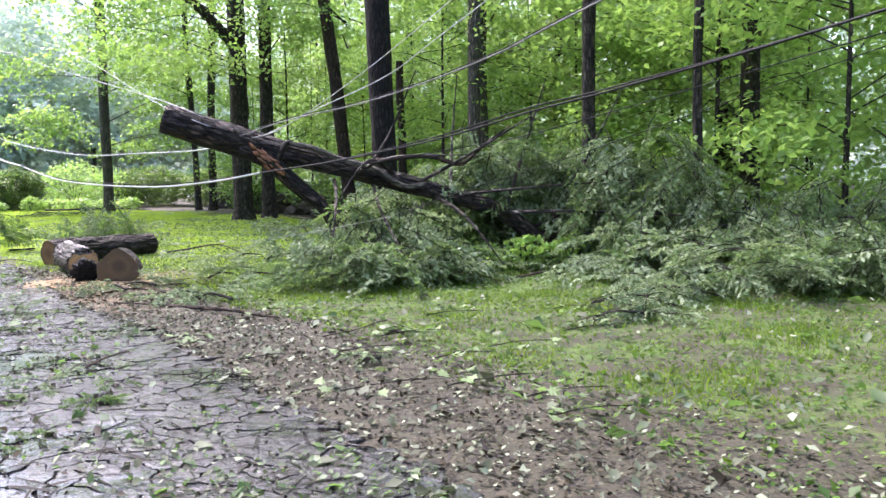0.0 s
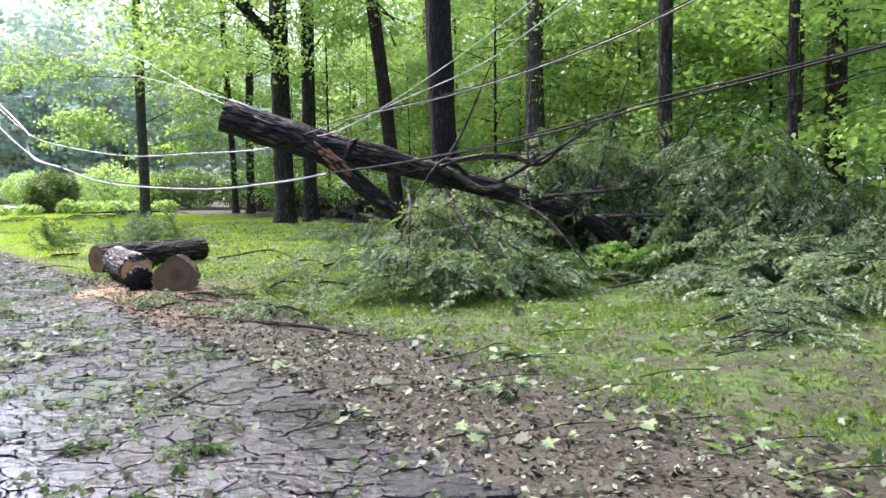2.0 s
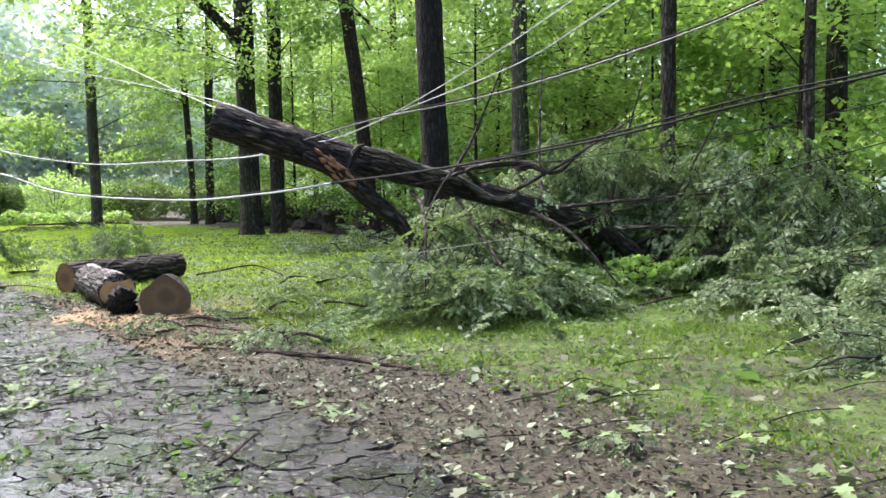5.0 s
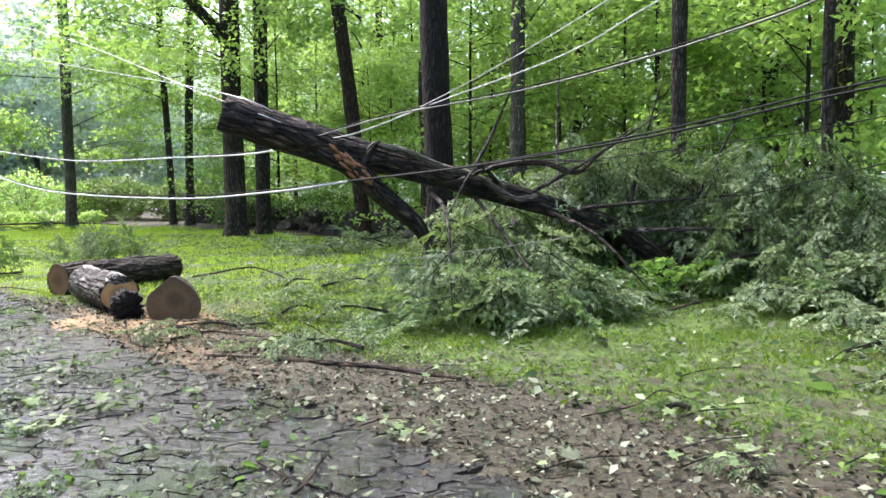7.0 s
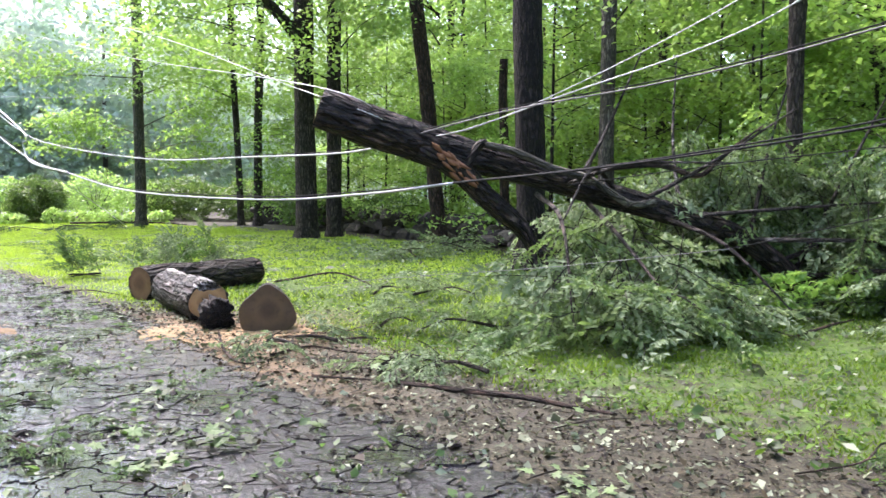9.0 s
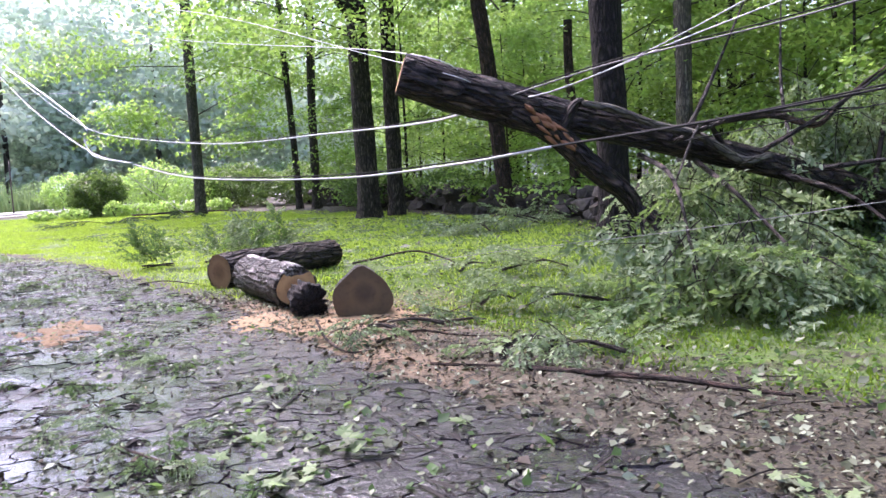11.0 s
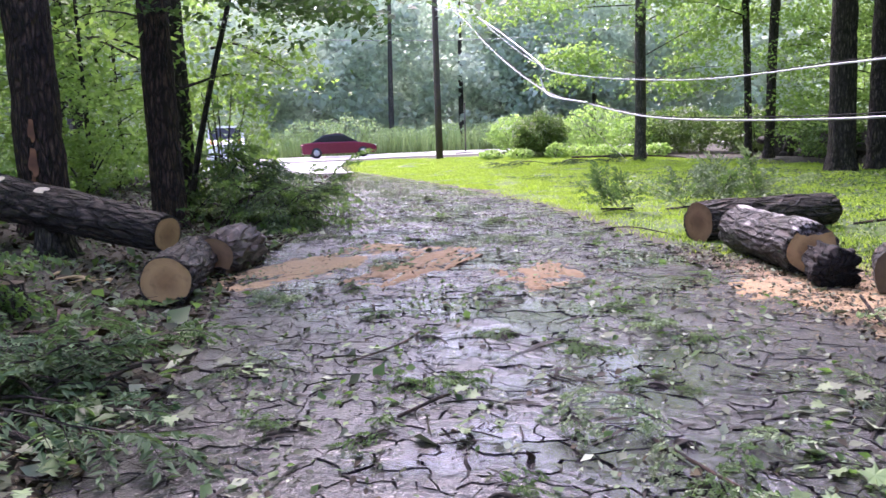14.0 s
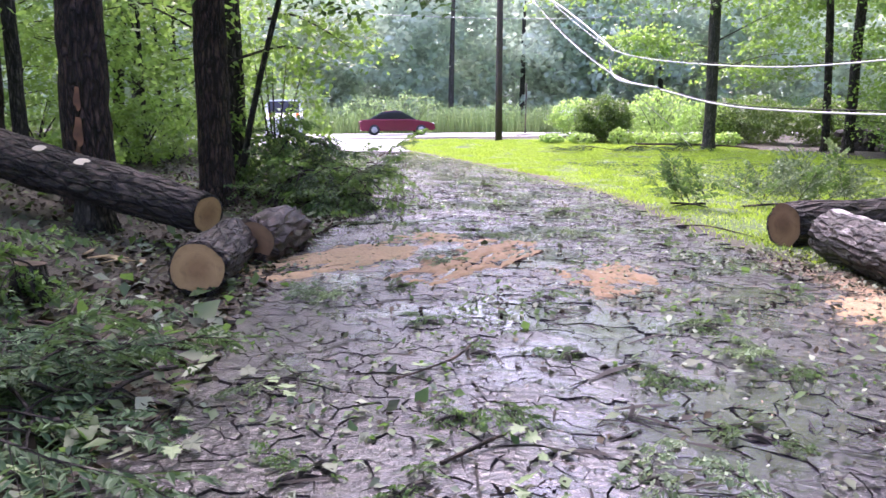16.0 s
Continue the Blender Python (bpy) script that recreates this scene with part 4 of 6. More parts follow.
bare_trunk("tree", "broad oak at the lawn edge with a forking low limb", upright(4.72, 29.8, 15), [0.40, 0.37, 0.34, 0.3], BARK, 1,
           limbs=[([(4.72, 29.8, 5.9), (4.1, 29.7, 6.7), (3.2, 29.5, 7.5), (2.2, 29.2, 8.2)], [0.2, 0.18, 0.15, 0.1])], crown=(5.2, 15, 4.8, 14000, 0.17, LEAF))
bare_trunk("tree", "straight dark tree standing beside the oak", upright(5.65, 30.0, 15, 0.02), [0.29, 0.27, 0.25, 0.2], BARK, 2, crown=(5.2, 14, 3.8, 9500, 0.165, LEAF_BRIGHT))
bare_trunk("tree", "leaning brown-barked tree by the stone wall", upright(7.45, 25.4, 14, -0.10, 0.02), [0.25, 0.235, 0.22, 0.18], BARK_WARM, 3, crown=(5.6, 13, 3.5, 5500, 0.145, LEAF))
bare_trunk("tree", "thick dark straight tree behind the fallen trunk", upright(5.95, 17.6, 15, -0.012), [0.33, 0.305, 0.30, 0.25], BARK_BLACK, 4, 24, crown=(8, 15, 4, 3000, 0.15, LEAF))
# Grey bark here carries the haze in front of this far trunk.
bare_trunk("tree", "lone dark tree on the far lawn", upright(0.35, 41, 15, 0.01), [0.26, 0.25, 0.24, 0.2], BARK_GREY, 5, crown=(2.8, 15, 5.4, 24000, 0.19, LEAF))
bare_trunk("tree", "slim twin tree in the wood", upright(4.6, 37.6, 14, 0.03), [0.2, 0.19, 0.18, 0.15], BARK, 6, crown=(5.5, 14, 3.5, 3000, 0.17, LEAF_BRIGHT))
bare_trunk("tree", "slim twin tree in the wood", upright(4.1, 38.6, 14, -0.02), [0.16, 0.15, 0.14, 0.12], BARK, 7, crown=(5.0, 14, 3.5, 3000, 0.17, LEAF))
bare_trunk("tree_snag", "pale broken snag without a crown", upright(8.6, 23.8, 4.9), [0.17, 0.15, 0.14, 0.12], BARK_WARM, 8)
bare_trunk("tree", "dark tree in the wood behind the branches", upright(9.6, 15.0, 13, 0.01), [0.17, 0.16, 0.16, 0.13], BARK, 9, crown=(5.0, 13, 3.5, 3000, 0.14, LEAF))
bare_trunk("tree", "thin crooked dark tree in the wood", upright(10.2, 12.3, 12, 0.01, 0.0, 0.14), [0.11, 0.10, 0.10, 0.08], BARK, 10, 14, crown=(5.0, 12, 3.0, 2500, 0.14, LEAF_BRIGHT))
bare_trunk("tree", "grey tree in the wood", upright(9.3, 20.2, 14, 0.02), [0.22, 0.2, 0.19, 0.16], BARK_GREY, 11, crown=(5.5, 14, 3.5, 3000, 0.15, LEAF))
bare_trunk("tree", "grey tree in the wood", upright(10.3, 21.5, 14, -0.01), [0.17, 0.16, 0.15, 0.13], BARK_GREY, 12, crown=(5.0, 14, 3.5, 2500, 0.15, LEAF_BRIGHT))
bare_trunk("tree", "large dark tree in the wood", upright(13.6, 14.6, 14, 0.0), [0.26, 0.24, 0.22, 0.2], BARK, 13, crown=(5.5, 14, 4, 3500, 0.15, LEAF))
# bank side
scarred = bare_trunk("tree", "massive furrowed tree on the bank with a torn bark scar", upright(-9.5, 16.8, 16, 0.004), [0.36, 0.345, 0.34, 0.3], BARK_WARM, 14, 28, 0.14, crown=(7, 16, 5, 3500, 0.16, LEAF_DARK))
for dx, z, r, sq in ((0.10, 1.0, 0.055, 3.6), (0.115, 1.42, 0.04, 4.0), (0.08, 0.75, 0.03, 3.0)):
    disc("bark_scar", (dx, -0.325, z), (0.45, -0.9, 0.0), r, TORN, scarred, "pale reddish torn bark scar", 12, 0.5, 0, sq)
bare_trunk("tree", "dark tree at the road's edge", upright(-8.56, 18.5, 15, -0.006), [0.29, 0.27, 0.26, 0.22], BARK_WARM, 15, 22, crown=(3.3, 15, 5.2, 6500, 0.15, LEAF_DARK))
bare_trunk("tree", "slender dark tree close behind another", upright(-9.2, 20.4, 13, 0.004), [0.2, 0.19, 0.18, 0.15], BARK, 16, crown=(5.5, 13, 3.5, 2000, 0.15, LEAF))
bare_trunk("sapling", "thin leaning sapling above the brush", [(-8.9, 19.75, 0.3), (-8.7, 19.9, 1.39), (-8.4, 20.0, 2.63), (-8.09, 20.1, 3.75), (-7.7, 20.2, 5.2), (-7.2, 20.3, 7.0)],
           [0.07, 0.06, 0.05, 0.035], BARK, 17, 10, 0.0, crown=(2.2, 8, 2.2, 2200, 0.13, LEAF))
bare_trunk("tree", "leaning tree back on the bank", upright(-17.5, 29, 13, 0.10), [0.19, 0.18, 0.17, 0.14], BARK, 18, crown=(4, 13, 4, 3000, 0.16, LEAF_BRIGHT))
bare_trunk("tree", "tree on the bank in the wood", upright(-15.2, 21.5, 14, 0.01), [0.3, 0.28, 0.27, 0.22], BARK_WARM, 19, crown=(5, 14, 4.5, 3500, 0.16, LEAF_BRIGHT))
bare_trunk("tree", "tree on the bank in the wood", upright(-13.4, 20.2, 14, -0.01), [0.16, 0.15, 0.14, 0.12], BARK, 20, crown=(4, 14, 3.5, 2500, 0.16, LEAF))

def low_bough(label, pts, leaves, leaf, mat, seed):
    """A low leafy bough that hangs over the road from the trees beside it."""
    rng = np.random.default_rng(seed)
    p = spline(pts, 8)
    bough = empty("overhanging_bough", label, "bough", Matrix.Translation(p[0]), "overhanging boughs")
    p = p - p[0]
    stem("wood", p, [0.03, 0.02, 0.008], BARK, bough, 6, 0.1, 0, seed)
    t = rng.integers(len(p) // 4, len(p), leaves)
    tips = rng.normal(0, 1, (14, 3)) * np.array((0.45, 0.45, 0.16))
    c = p[t] + tips[rng.integers(0, 14, leaves)] + rng.normal(0, 1, (leaves, 3)) * np.array((0.14, 0.14, 0.06))
    v, tr = leaf_set(c, leaf, 0.4, 0.3, 0.7, None, rng)
    part("leaves", tri_mesh("leaves", v, tr, mat), bough)


low_bough("dark leafy bough hanging over the road", [(-8.4, 18.5, 4.0), (-7.4, 18.3, 3.7), (-6.3, 18.0, 3.35), (-5.0, 17.4, 2.95)], 1500, 0.12, LEAF_DARK, 1)
low_bough("dark leafy bough hanging over the road", [(-8.4, 18.5, 4.3), (-7.2, 17.6, 3.9), (-6.2, 16.6, 3.4), (-5.2, 15.6, 2.9)], 1400, 0.12, LEAF_DARK, 2)
low_bough("dark leafy bough hanging over the road", [(-8.4, 18.3, 4.2), (-6.8, 17.0, 3.75), (-5.3, 15.2, 3.2), (-4.4, 13.9, 2.75)], 1300, 0.11, LEAF_DARK, 5)
low_bough("leafy bough beside the slender trees", [(-9.3, 22.1, 3.2), (-8.6, 21.6, 3.2), (-7.9, 21.3, 2.9), (-7.3, 21.0, 2.55)], 650, 0.13, LEAF, 3)
low_bough("leafy bough beside the slender trees", [(-9.2, 22.1, 4.4), (-8.4, 21.8, 4.5), (-7.6, 21.4, 4.1), (-6.9, 21.2, 3.7)], 700, 0.13, LEAF_DARK, 4)

# understorey and woodland behind
YOUNG = [make_tree("young_tree", "young leafy tree of the understorey", 6.5 + k, 0.045 + 0.008 * k, 0.5, 2.1 + 0.15 * k, 24, 5600, 0.145, (LEAF, LEAF_BRIGHT, LEAF, LEAF_BRIGHT)[k], BARK, 200 + k, (0.02 * (k - 1), 0.01), "young tree", "understorey", 8) for k in range(4)]
TALL = [make_tree("forest_tree", "tall forest tree in full leaf", 17 + k, 0.17 + 0.03 * k, 2.6, 4.4, 34, 8600, 0.25, (LEAF, LEAF_BRIGHT, LEAF)[k], BARK, 220 + k, (0.01 * (k - 1), 0.01), "tree", "forest trees") for k in range(3)]
spots_young = [(11, 17.5), (12.5, 20), (9.8, 23), (11.5, 25), (8.6, 28.5), (10.4, 30), (7.4, 33), (9.6, 35), (6.0, 36.5), (12.6, 15), (14.5, 17), (15, 21), (13.4, 23.5),
               (13.8, 27), (12.4, 31.5),   (9, 39), (12.4, 37), (14.8, 33), (16.6, 28), (17.5, 23), (17.5, 17), (12.4, 11), (14, 8.6), (15.5, 12.5), (13.2, 5.5),
               (17, 9), (16, 4), (19, 14), (20, 19), (20, 25), (19, 31), (17, 37), (13, 42), (10, 45),  (20, 6), (22, 11),
               (-14.6, 26.5), (-13.6, 23.6), (-15.5, 29), (-19, 27), (-18, 22), (-15.5, 17.5), (-20, 18),  (-22, 23), (-23, 31),  (-14, 14.5), (-19, 13), (-24, 17)]
# The tree at (12.5, -2.5) is out of view, added to shade the lawn.
spots_tall = [(15, 26), (11.6, 34), (18, 20), (20, 30), (24, 15), (24, 24), (15, 41), (22, 36), (26, 8), (13, 50), (28, 32), (30, 20), (20, 46),
              (-19, 24.5), (-22, 20), (-24, 28), (-21, 35), (-27, 23), (-28, 33), (-15, 12), (-21, 11), (-26, 15), (12.5, -2.5), (11, -6), (16, -8), (7, -12), (-8, -6), (-13, 2), (-16, 7), (2, -18), (-6, -16), (20, 0)]
rng = np.random.default_rng(77)
for k, (x, y) in enumerate(spots_young):
    plant(YOUNG[k % 4], x + rng.uniform(-0.5, 0.5), y + rng.uniform(-0.5, 0.5), rng.uniform(0, 360), rng.uniform(0.8, 1.25), k < 4)
for k, (x, y) in enumerate(spots_tall):
    plant(TALL[k % 3], x + rng.uniform(-0.6, 0.6), y + rng.uniform(-0.6, 0.6), rng.uniform(0, 360), rng.uniform(0.85, 1.2), k < 3)


# ---- shrubs, reeds and far woods ----
def shrub_mesh(name, width, height, leaves, leaf, mat, seed, hollow=0.5):
    rng = np.random.default_rng(seed)
    d = rng.normal(0, 1, (leaves, 3))
    d /= np.linalg.norm(d, axis=1)[:, None]
    r = rng.uniform(hollow, 1.0, leaves) ** 0.6
    lump = np.array([1 + 0.35 * noise.noise(Vector(q * 2.2) + Vector((seed * 1.7, 0, 0))) for q in d])
    c = d * (r * lump)[:, None] * np.array((width / 2, width / 2, height / 2)) + np.array((0, 0, height * 0.48))
    c = c[c[:, 2] > 0.02]
    v, t = leaf_set(c, leaf, 0.6, 0.2, 0.65, None, rng)
    return tri_mesh(name, v, t, mat)


def shrub(name, label, x, y, width, height, leaves, leaf, mat, seed, cat="shrub", group=""):
    base = empty(name, label, cat, pose(x, y, gz(x, y)), group)
    part("foliage", shrub_mesh("foliage", width, height, leaves, leaf, mat, seed), base)
    rng = np.random.default_rng(seed)
    for k in range(5):
        a = rng.uniform(0, 6.28)
        stem("stem", spline([(0, 0, -0.05), (math.cos(a) * width * 0.12, math.sin(a) * width * 0.12, height * 0.35), (math.cos(a) * width * 0.3, math.sin(a) * width * 0.3, height * 0.75)], 3),
             [0.03, 0.02, 0.008], BARK, base, 5, 0.1, 0, k)
    return base


shrub("bush", "clipped round dark green bush on the lawn", -3.9, 47.2, 2.8, 2.15, 9000, 0.13, LEAF_BUSH, 301, "bush")
shrub("bush", "loose light green bush beside the clipped one", -1.4, 50.5, 3.6, 2.6, 2600, 0.16, LEAF_BRIGHT, 302, "bush")
shrub("bush", "loose light green bush behind the clipped one", -5.8, 55, 3.4, 2.2, 2400, 0.17, LEAF_BRIGHT, 303, "bush")
shrub("bush", "wide dark bush under the far trees", 2.6, 46.5, 4.2, 2.1, 7000, 0.15, LEAF_BUSH, 304, "bush")
shrub("bush", "dark bush under the far trees", 5.6, 44.5, 3.6, 2.0, 6000, 0.15, LEAF_BUSH, 305, "bush")
shrub("bush", "grey-green bush under the far trees", 0.6, 46.2, 2.8, 2.0, 2200, 0.14, LEAF, 306, "bush")
shrub("bush", "tall light green bush at the road's edge", -8.7, 20.9, 2.0, 3.0, 1500, 0.13, LEAF, 315, "bush")
shrub("bush", "low brush by the stone wall", 6.2, 34.5, 3.0, 1.4, 2200, 0.12, LEAF_DARK, 307, "bush")
shrub("bush", "low brush by the stone wall", 7.8, 30.8, 2.6, 1.3, 2000, 0.12, LEAF_DARK, 308, "bush")
shrub("bush", "low brush by the stone wall", 8.6, 28.0, 2.2, 1.2, 1600, 0.11, LEAF, 309, "bush")
for k, (x, y, w, h) in enumerate(((6.2, 13.5, 0.9, 0.75), (7.1, 13.5, 1.0, 1.15), (5.6, 13.9, 0.8, 0.6), (5.9, 12.35, 0.7, 0.45), (6.5, 12.0, 0.8, 0.6), (7.2, 11.7, 0.8, 0.6))):
    shrub("sapling_sprout", "bright green young growth beside the fallen trunk", x, y, w, h, 520, 0.11, LEAF_BRIGHT, 720 + k, "shrub", "young growth")
for k, (x, y, w, h) in enumerate(((-3.1, 44.6, 1.1, 0.75), (-2.2, 45.2, 1.4, 0.6), (-1.0, 44.4, 1.2, 0.6), (0.2, 43.8, 1.3, 0.55), (1.3, 43.6, 1.1, 0.6), (-4.8, 45.0, 1.3, 0.5), (-6.2, 45.6, 1.2, 0.45))):
    shrub("weed_clump", "bright yellow-green broad-leaved weeds on the lawn", x, y, w, h, 420, 0.16, LEAF_BRIGHT, 700 + k, "weeds", "weed clumps")
for k, (x, y, w, h) in enumerate(((9.8, 17.8, 2.2, 1.6), (11.5, 14.2, 2.6, 1.8), (12.2, 10.6, 2.8, 1.7), (13, 7.2, 3.0, 1.8), (10.2, 25.6, 2.4, 1.5), (11.2, 22.6, 2.4, 1.6), (14.5, 10, 3, 2.4), (16, 15, 3.4, 2.6), (14, 20, 3, 2.2),
                                 (-12.6, 22.6, 2.4, 1.3), (-13.6, 25.5, 2.6, 1.6), (-11.8, 19.6, 1.6, 0.8), (-17, 25, 3, 1.7), (-16.2, 19, 2.2, 1.0))):
    shrub("undergrowth", "leafy undergrowth of the wood", x, y, w, h, 1500, 0.13, LEAF if k % 2 else LEAF_BRIGHT, 320 + k, "undergrowth", "undergrowth")
rng = np.random.default_rng(9)
for k in range(20):
    x = -42 + 3.4 * k + rng.uniform(-1, 1)
    y = 62 + 0.42 * (x + 17) + rng.uniform(0, 3)
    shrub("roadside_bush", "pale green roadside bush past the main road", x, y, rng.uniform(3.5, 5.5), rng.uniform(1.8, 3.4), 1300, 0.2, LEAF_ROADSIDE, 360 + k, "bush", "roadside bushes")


def far_woods():
    """Wooded slope that closes the view, of many leaf clumps."""
    rng = np.random.default_rng(21)
    cs, sizes = [], []
    for k in range(620):
        open_side = k < 450
        a = rng.uniform(-0.7, 0.3) if open_side else rng.choice((rng.uniform(-1.25, -0.7), rng.uniform(0.3, 1.35)))
        d = rng.uniform(74, 112) if a < 0.25 else rng.uniform(50, 85)
        x, y = d * math.sin(a), 4 + d * math.cos(a)
        h = rng.uniform(13, 27)
        n = 460 if open_side else 130
        q = rng.normal(0, 1, (n, 3))
        q /= np.linalg.norm(q, axis=1)[:, None]
        lump = rng.integers(0, 12, n)
        hub = rng.normal(0, 1, (12, 3)) * np.array((1.9, 1.9, 0.24 * h)) + np.array((0, 0, h * 0.5))
        c = hub[lump] + q * rng.uniform(0.5, 1.0, (n, 1)) * np.array((1.6, 1.6, 1.0))
        c[:, 2] = np.abs(c[:, 2])
        cs.append(c + np.array((x, y, 0.3)))
        sizes.append(np.full(n, 0.6 if open_side else 1.1))
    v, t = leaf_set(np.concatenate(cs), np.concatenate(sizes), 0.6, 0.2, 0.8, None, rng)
    ob = new("far_woods", tri_mesh("far_woods", v, t, LEAF_FAR_HAZE))
    tagged(ob, "distant wooded slope in full leaf, haze put into its pale colour", "woods", kind="stuff")
    for k in range(9):
        a = rng.uniform(-1.0, 1.0)
        d = rng.uniform(72, 90) if a < 0.25 else rng.uniform(50, 70)
        x, y = d * math.sin(a), 4 + d * math.cos(a)
        ob = stem("far_trunk", spline([(0, 0, -0.3), (0.1, 0, 6), (rng.uniform(-0.6, 0.6), 0, 16)], 3), [0.28, 0.22, 0.12], BARK_GREY, None, 7, 0.1, 0, k)
        ob.matrix_basis = pose(x, y, gz(x, y))
        tagged(ob, "distant bare trunk among the far woods", "tree trunk", "far trunks")


def far_ridge():
    """Rising wooded ground behind the far trees."""
    v, f = [], []
    n, m = 260, 22
    for i in range(n + 1):
        a = -1.35 + 2.8 * i / n
        for j in range(m + 1):
            t = j / m
            far = 116 if a < 0.2 else 116 - 24 * min(1, (a - 0.2) / 0.25)
            d = far + 14 * t + 2.2 * noise.noise(Vector((a * 60, t * 9, 1)))
            top = 15.5 + 3.5 * noise.noise(Vector((a * 7, 3, 2))) + 2.5 * noise.noise(Vector((a * 30, 5, 2)))
            v.append((d * math.sin(a), 4 + d * math.cos(a), -0.5 + top * t + 1.2 * noise.noise(Vector((a * 45, t * 6, 7)))))
    for i in range(n):
        for j in range(m):
            k = i * (m + 1) + j
            f.append((k, k + m + 1, k + m + 2, k + 1))
    tagged(new("backdrop", mesh_of("backdrop", v, f, RIDGE_HAZE, True)), "distant wooded ridge in full leaf, haze put into its pale colour", "woods", kind="structure")


far_ridge()
far_woods()


def reeds():
    rng = np.random.default_rng(31)
    n = 9000
    x = rng.uniform(-50, 30, n)
    y = 61.5 + 0.42 * (x + 17) + rng.uniform(0, 7, n)
    h = rng.uniform(0.9, 2.2, n)
    z = ground_z(x, y)
    a = rng.uniform(0, 6.28, n)
    w = 0.05
    b = np.stack([x, y, z], 1)
    s = np.stack([np.cos(a), np.sin(a), np.zeros(n)], 1) * w
    top = b + np.stack([rng.normal(0, 0.18, n), rng.normal(0, 0.18, n), h], 1)
    v = np.stack([b - s, b + s, top], 1).reshape(-1, 3)
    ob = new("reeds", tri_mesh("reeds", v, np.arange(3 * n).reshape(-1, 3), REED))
    tagged(ob, "tall pale reeds past the main road", "reeds", kind="stuff")


reeds()


def dry_stone_wall():
    """Low tumbled wall of field stones along the wood's edge."""
    wall = empty("stone_wall", "tumbled dry-stone wall of dark mossy field stones", "stone wall", kind="structure")
    rng = np.random.default_rng(41)
    kinds = []
    for k in range(5):
        bm = bmesh.new()
        bmesh.ops.create_icosphere(bm, subdivisions=2, radius=0.5)
        for v in bm.verts:
            c = v.co
            for ax in range(3):
                lim = 0.32 + 0.05 * ((k + ax) % 3)
                c[ax] = max(-lim, min(lim, c[ax]))
            v.co = c * (1 + 0.25 * noise.noise(c * 2.1 + Vector((k * 9, 0, 0))))
        me = bpy.data.meshes.new("stone")
        bm.to_mesh(me)
        bm.free()
        me.materials.append(STONE)
        kinds.append(me)
    line = spline([(5.4, 41), (6.3, 35), (7.1, 31), (8.0, 27), (8.3, 24), (8.0, 21.5), (7.6, 19.6), (8.8, 18.2), (11, 17)], 14)
    seg = np.concatenate([[0], np.cumsum(np.linalg.norm(np.diff(line, axis=0), axis=1))])
    for k in range(270):
        s = rng.uniform(0, seg[-1])
        x, y = np.interp(s, seg, line[:, 0]), np.interp(s, seg, line[:, 1])
        row = rng.integers(0, 3)
        x, y = x + rng.normal(0, 0.16), y + rng.normal(0, 0.16)
        size = rng.uniform(0.35, 0.7)
        m = pose(x, y, gz(x, y) + 0.1 + 0.26 * row, *rng.uniform(-25, 25, 2), rng.uniform(0, 360)) @ Matrix.Diagonal((size * 1.25, size, size * 0.75, 1))
        part("stone", kinds[k % 5], wall, "", m)


dry_stone_wall()


# ---- utility pole and pulled-down cables ----
def utility_pole():
    pole = empty("utility_pole", "dark wooden utility pole at the lawn's corner", "utility pole", pose(-9.1, 48.1, gz(-9.1, 48.1)))
    stem("post", [(0, 0, -0.3), (0.0, 0, 3), (0.02, 0, 6), (0.05, 0, 10.5)], [0.18, 0.165, 0.15, 0.13], POLE_WOOD, pole, 14, 0.03)
    stem("crossarm", [(-1.1, -0.2, 9.6), (0, -0.2, 9.6), (1.1, -0.2, 9.6)], [0.06, 0.06, 0.06], POLE_WOOD, pole, 6, 0)
    for x in (-1, -0.4, 0.5, 1):
        stem("insulator", [(x, -0.2, 9.66), (x, -0.2, 9.75), (x, -0.2, 9.84)], [0.05, 0.035, 0.045], RIM, pole, 8, 0)
    stem("bracket", [(0.05, -0.12, 6.9), (0.25, -0.3, 7.0)], [0.03, 0.02], CABLE_DARK, pole, 6, 0)


utility_pole()


def cable(pts, r, label, mat=CABLE, steps=8):
    ob = stem("cable", spline(pts, steps), [r], mat, None, 6, 0)
    return tagged(ob, label, "cable", "pulled-down cables")


# main sagging bundle, over the lawn in front of the trunk, up to a pole behind the viewer
low = [(-9.0, 47.9, 7.2), (-7.53, 43.26, 6.84), (-4.91, 35.21, 4.07), (-3.07, 29.53, 2.45), (-1.9, 26.0, 1.92), (-0.72, 22.3, 1.5), (0.9, 17.3, 1.34), (1.8, 14.5, 1.42), (2.35, 12.9, 1.54),
       (2.98, 10.9, 1.66), (3.64, 8.89, 1.85), (4.1, 7.47, 2.06), (4.46, 6.36, 2.2), (5.3, 3.8, 2.6), (7.4, -2.5, 3.8)]
# one cable in two colours: sky glare painted on its far stretch only
cable(low[:9], 0.016, "sagging utility cable pulled down across the lawn, sky glare in its colour", CABLE_GLARE)
cable(low[8:], 0.011, "end of the sagging utility cable, dark without the painted sky glare", CABLE_DARK)
cable([(x + 0.03, y + 0.02, z + 0.028 + 0.02 * math.sin(k * 1.3)) for k, (x, y, z) in enumerate(low)], 0.009, "dark sheathed cable hanging beside another", CABLE_DARK)
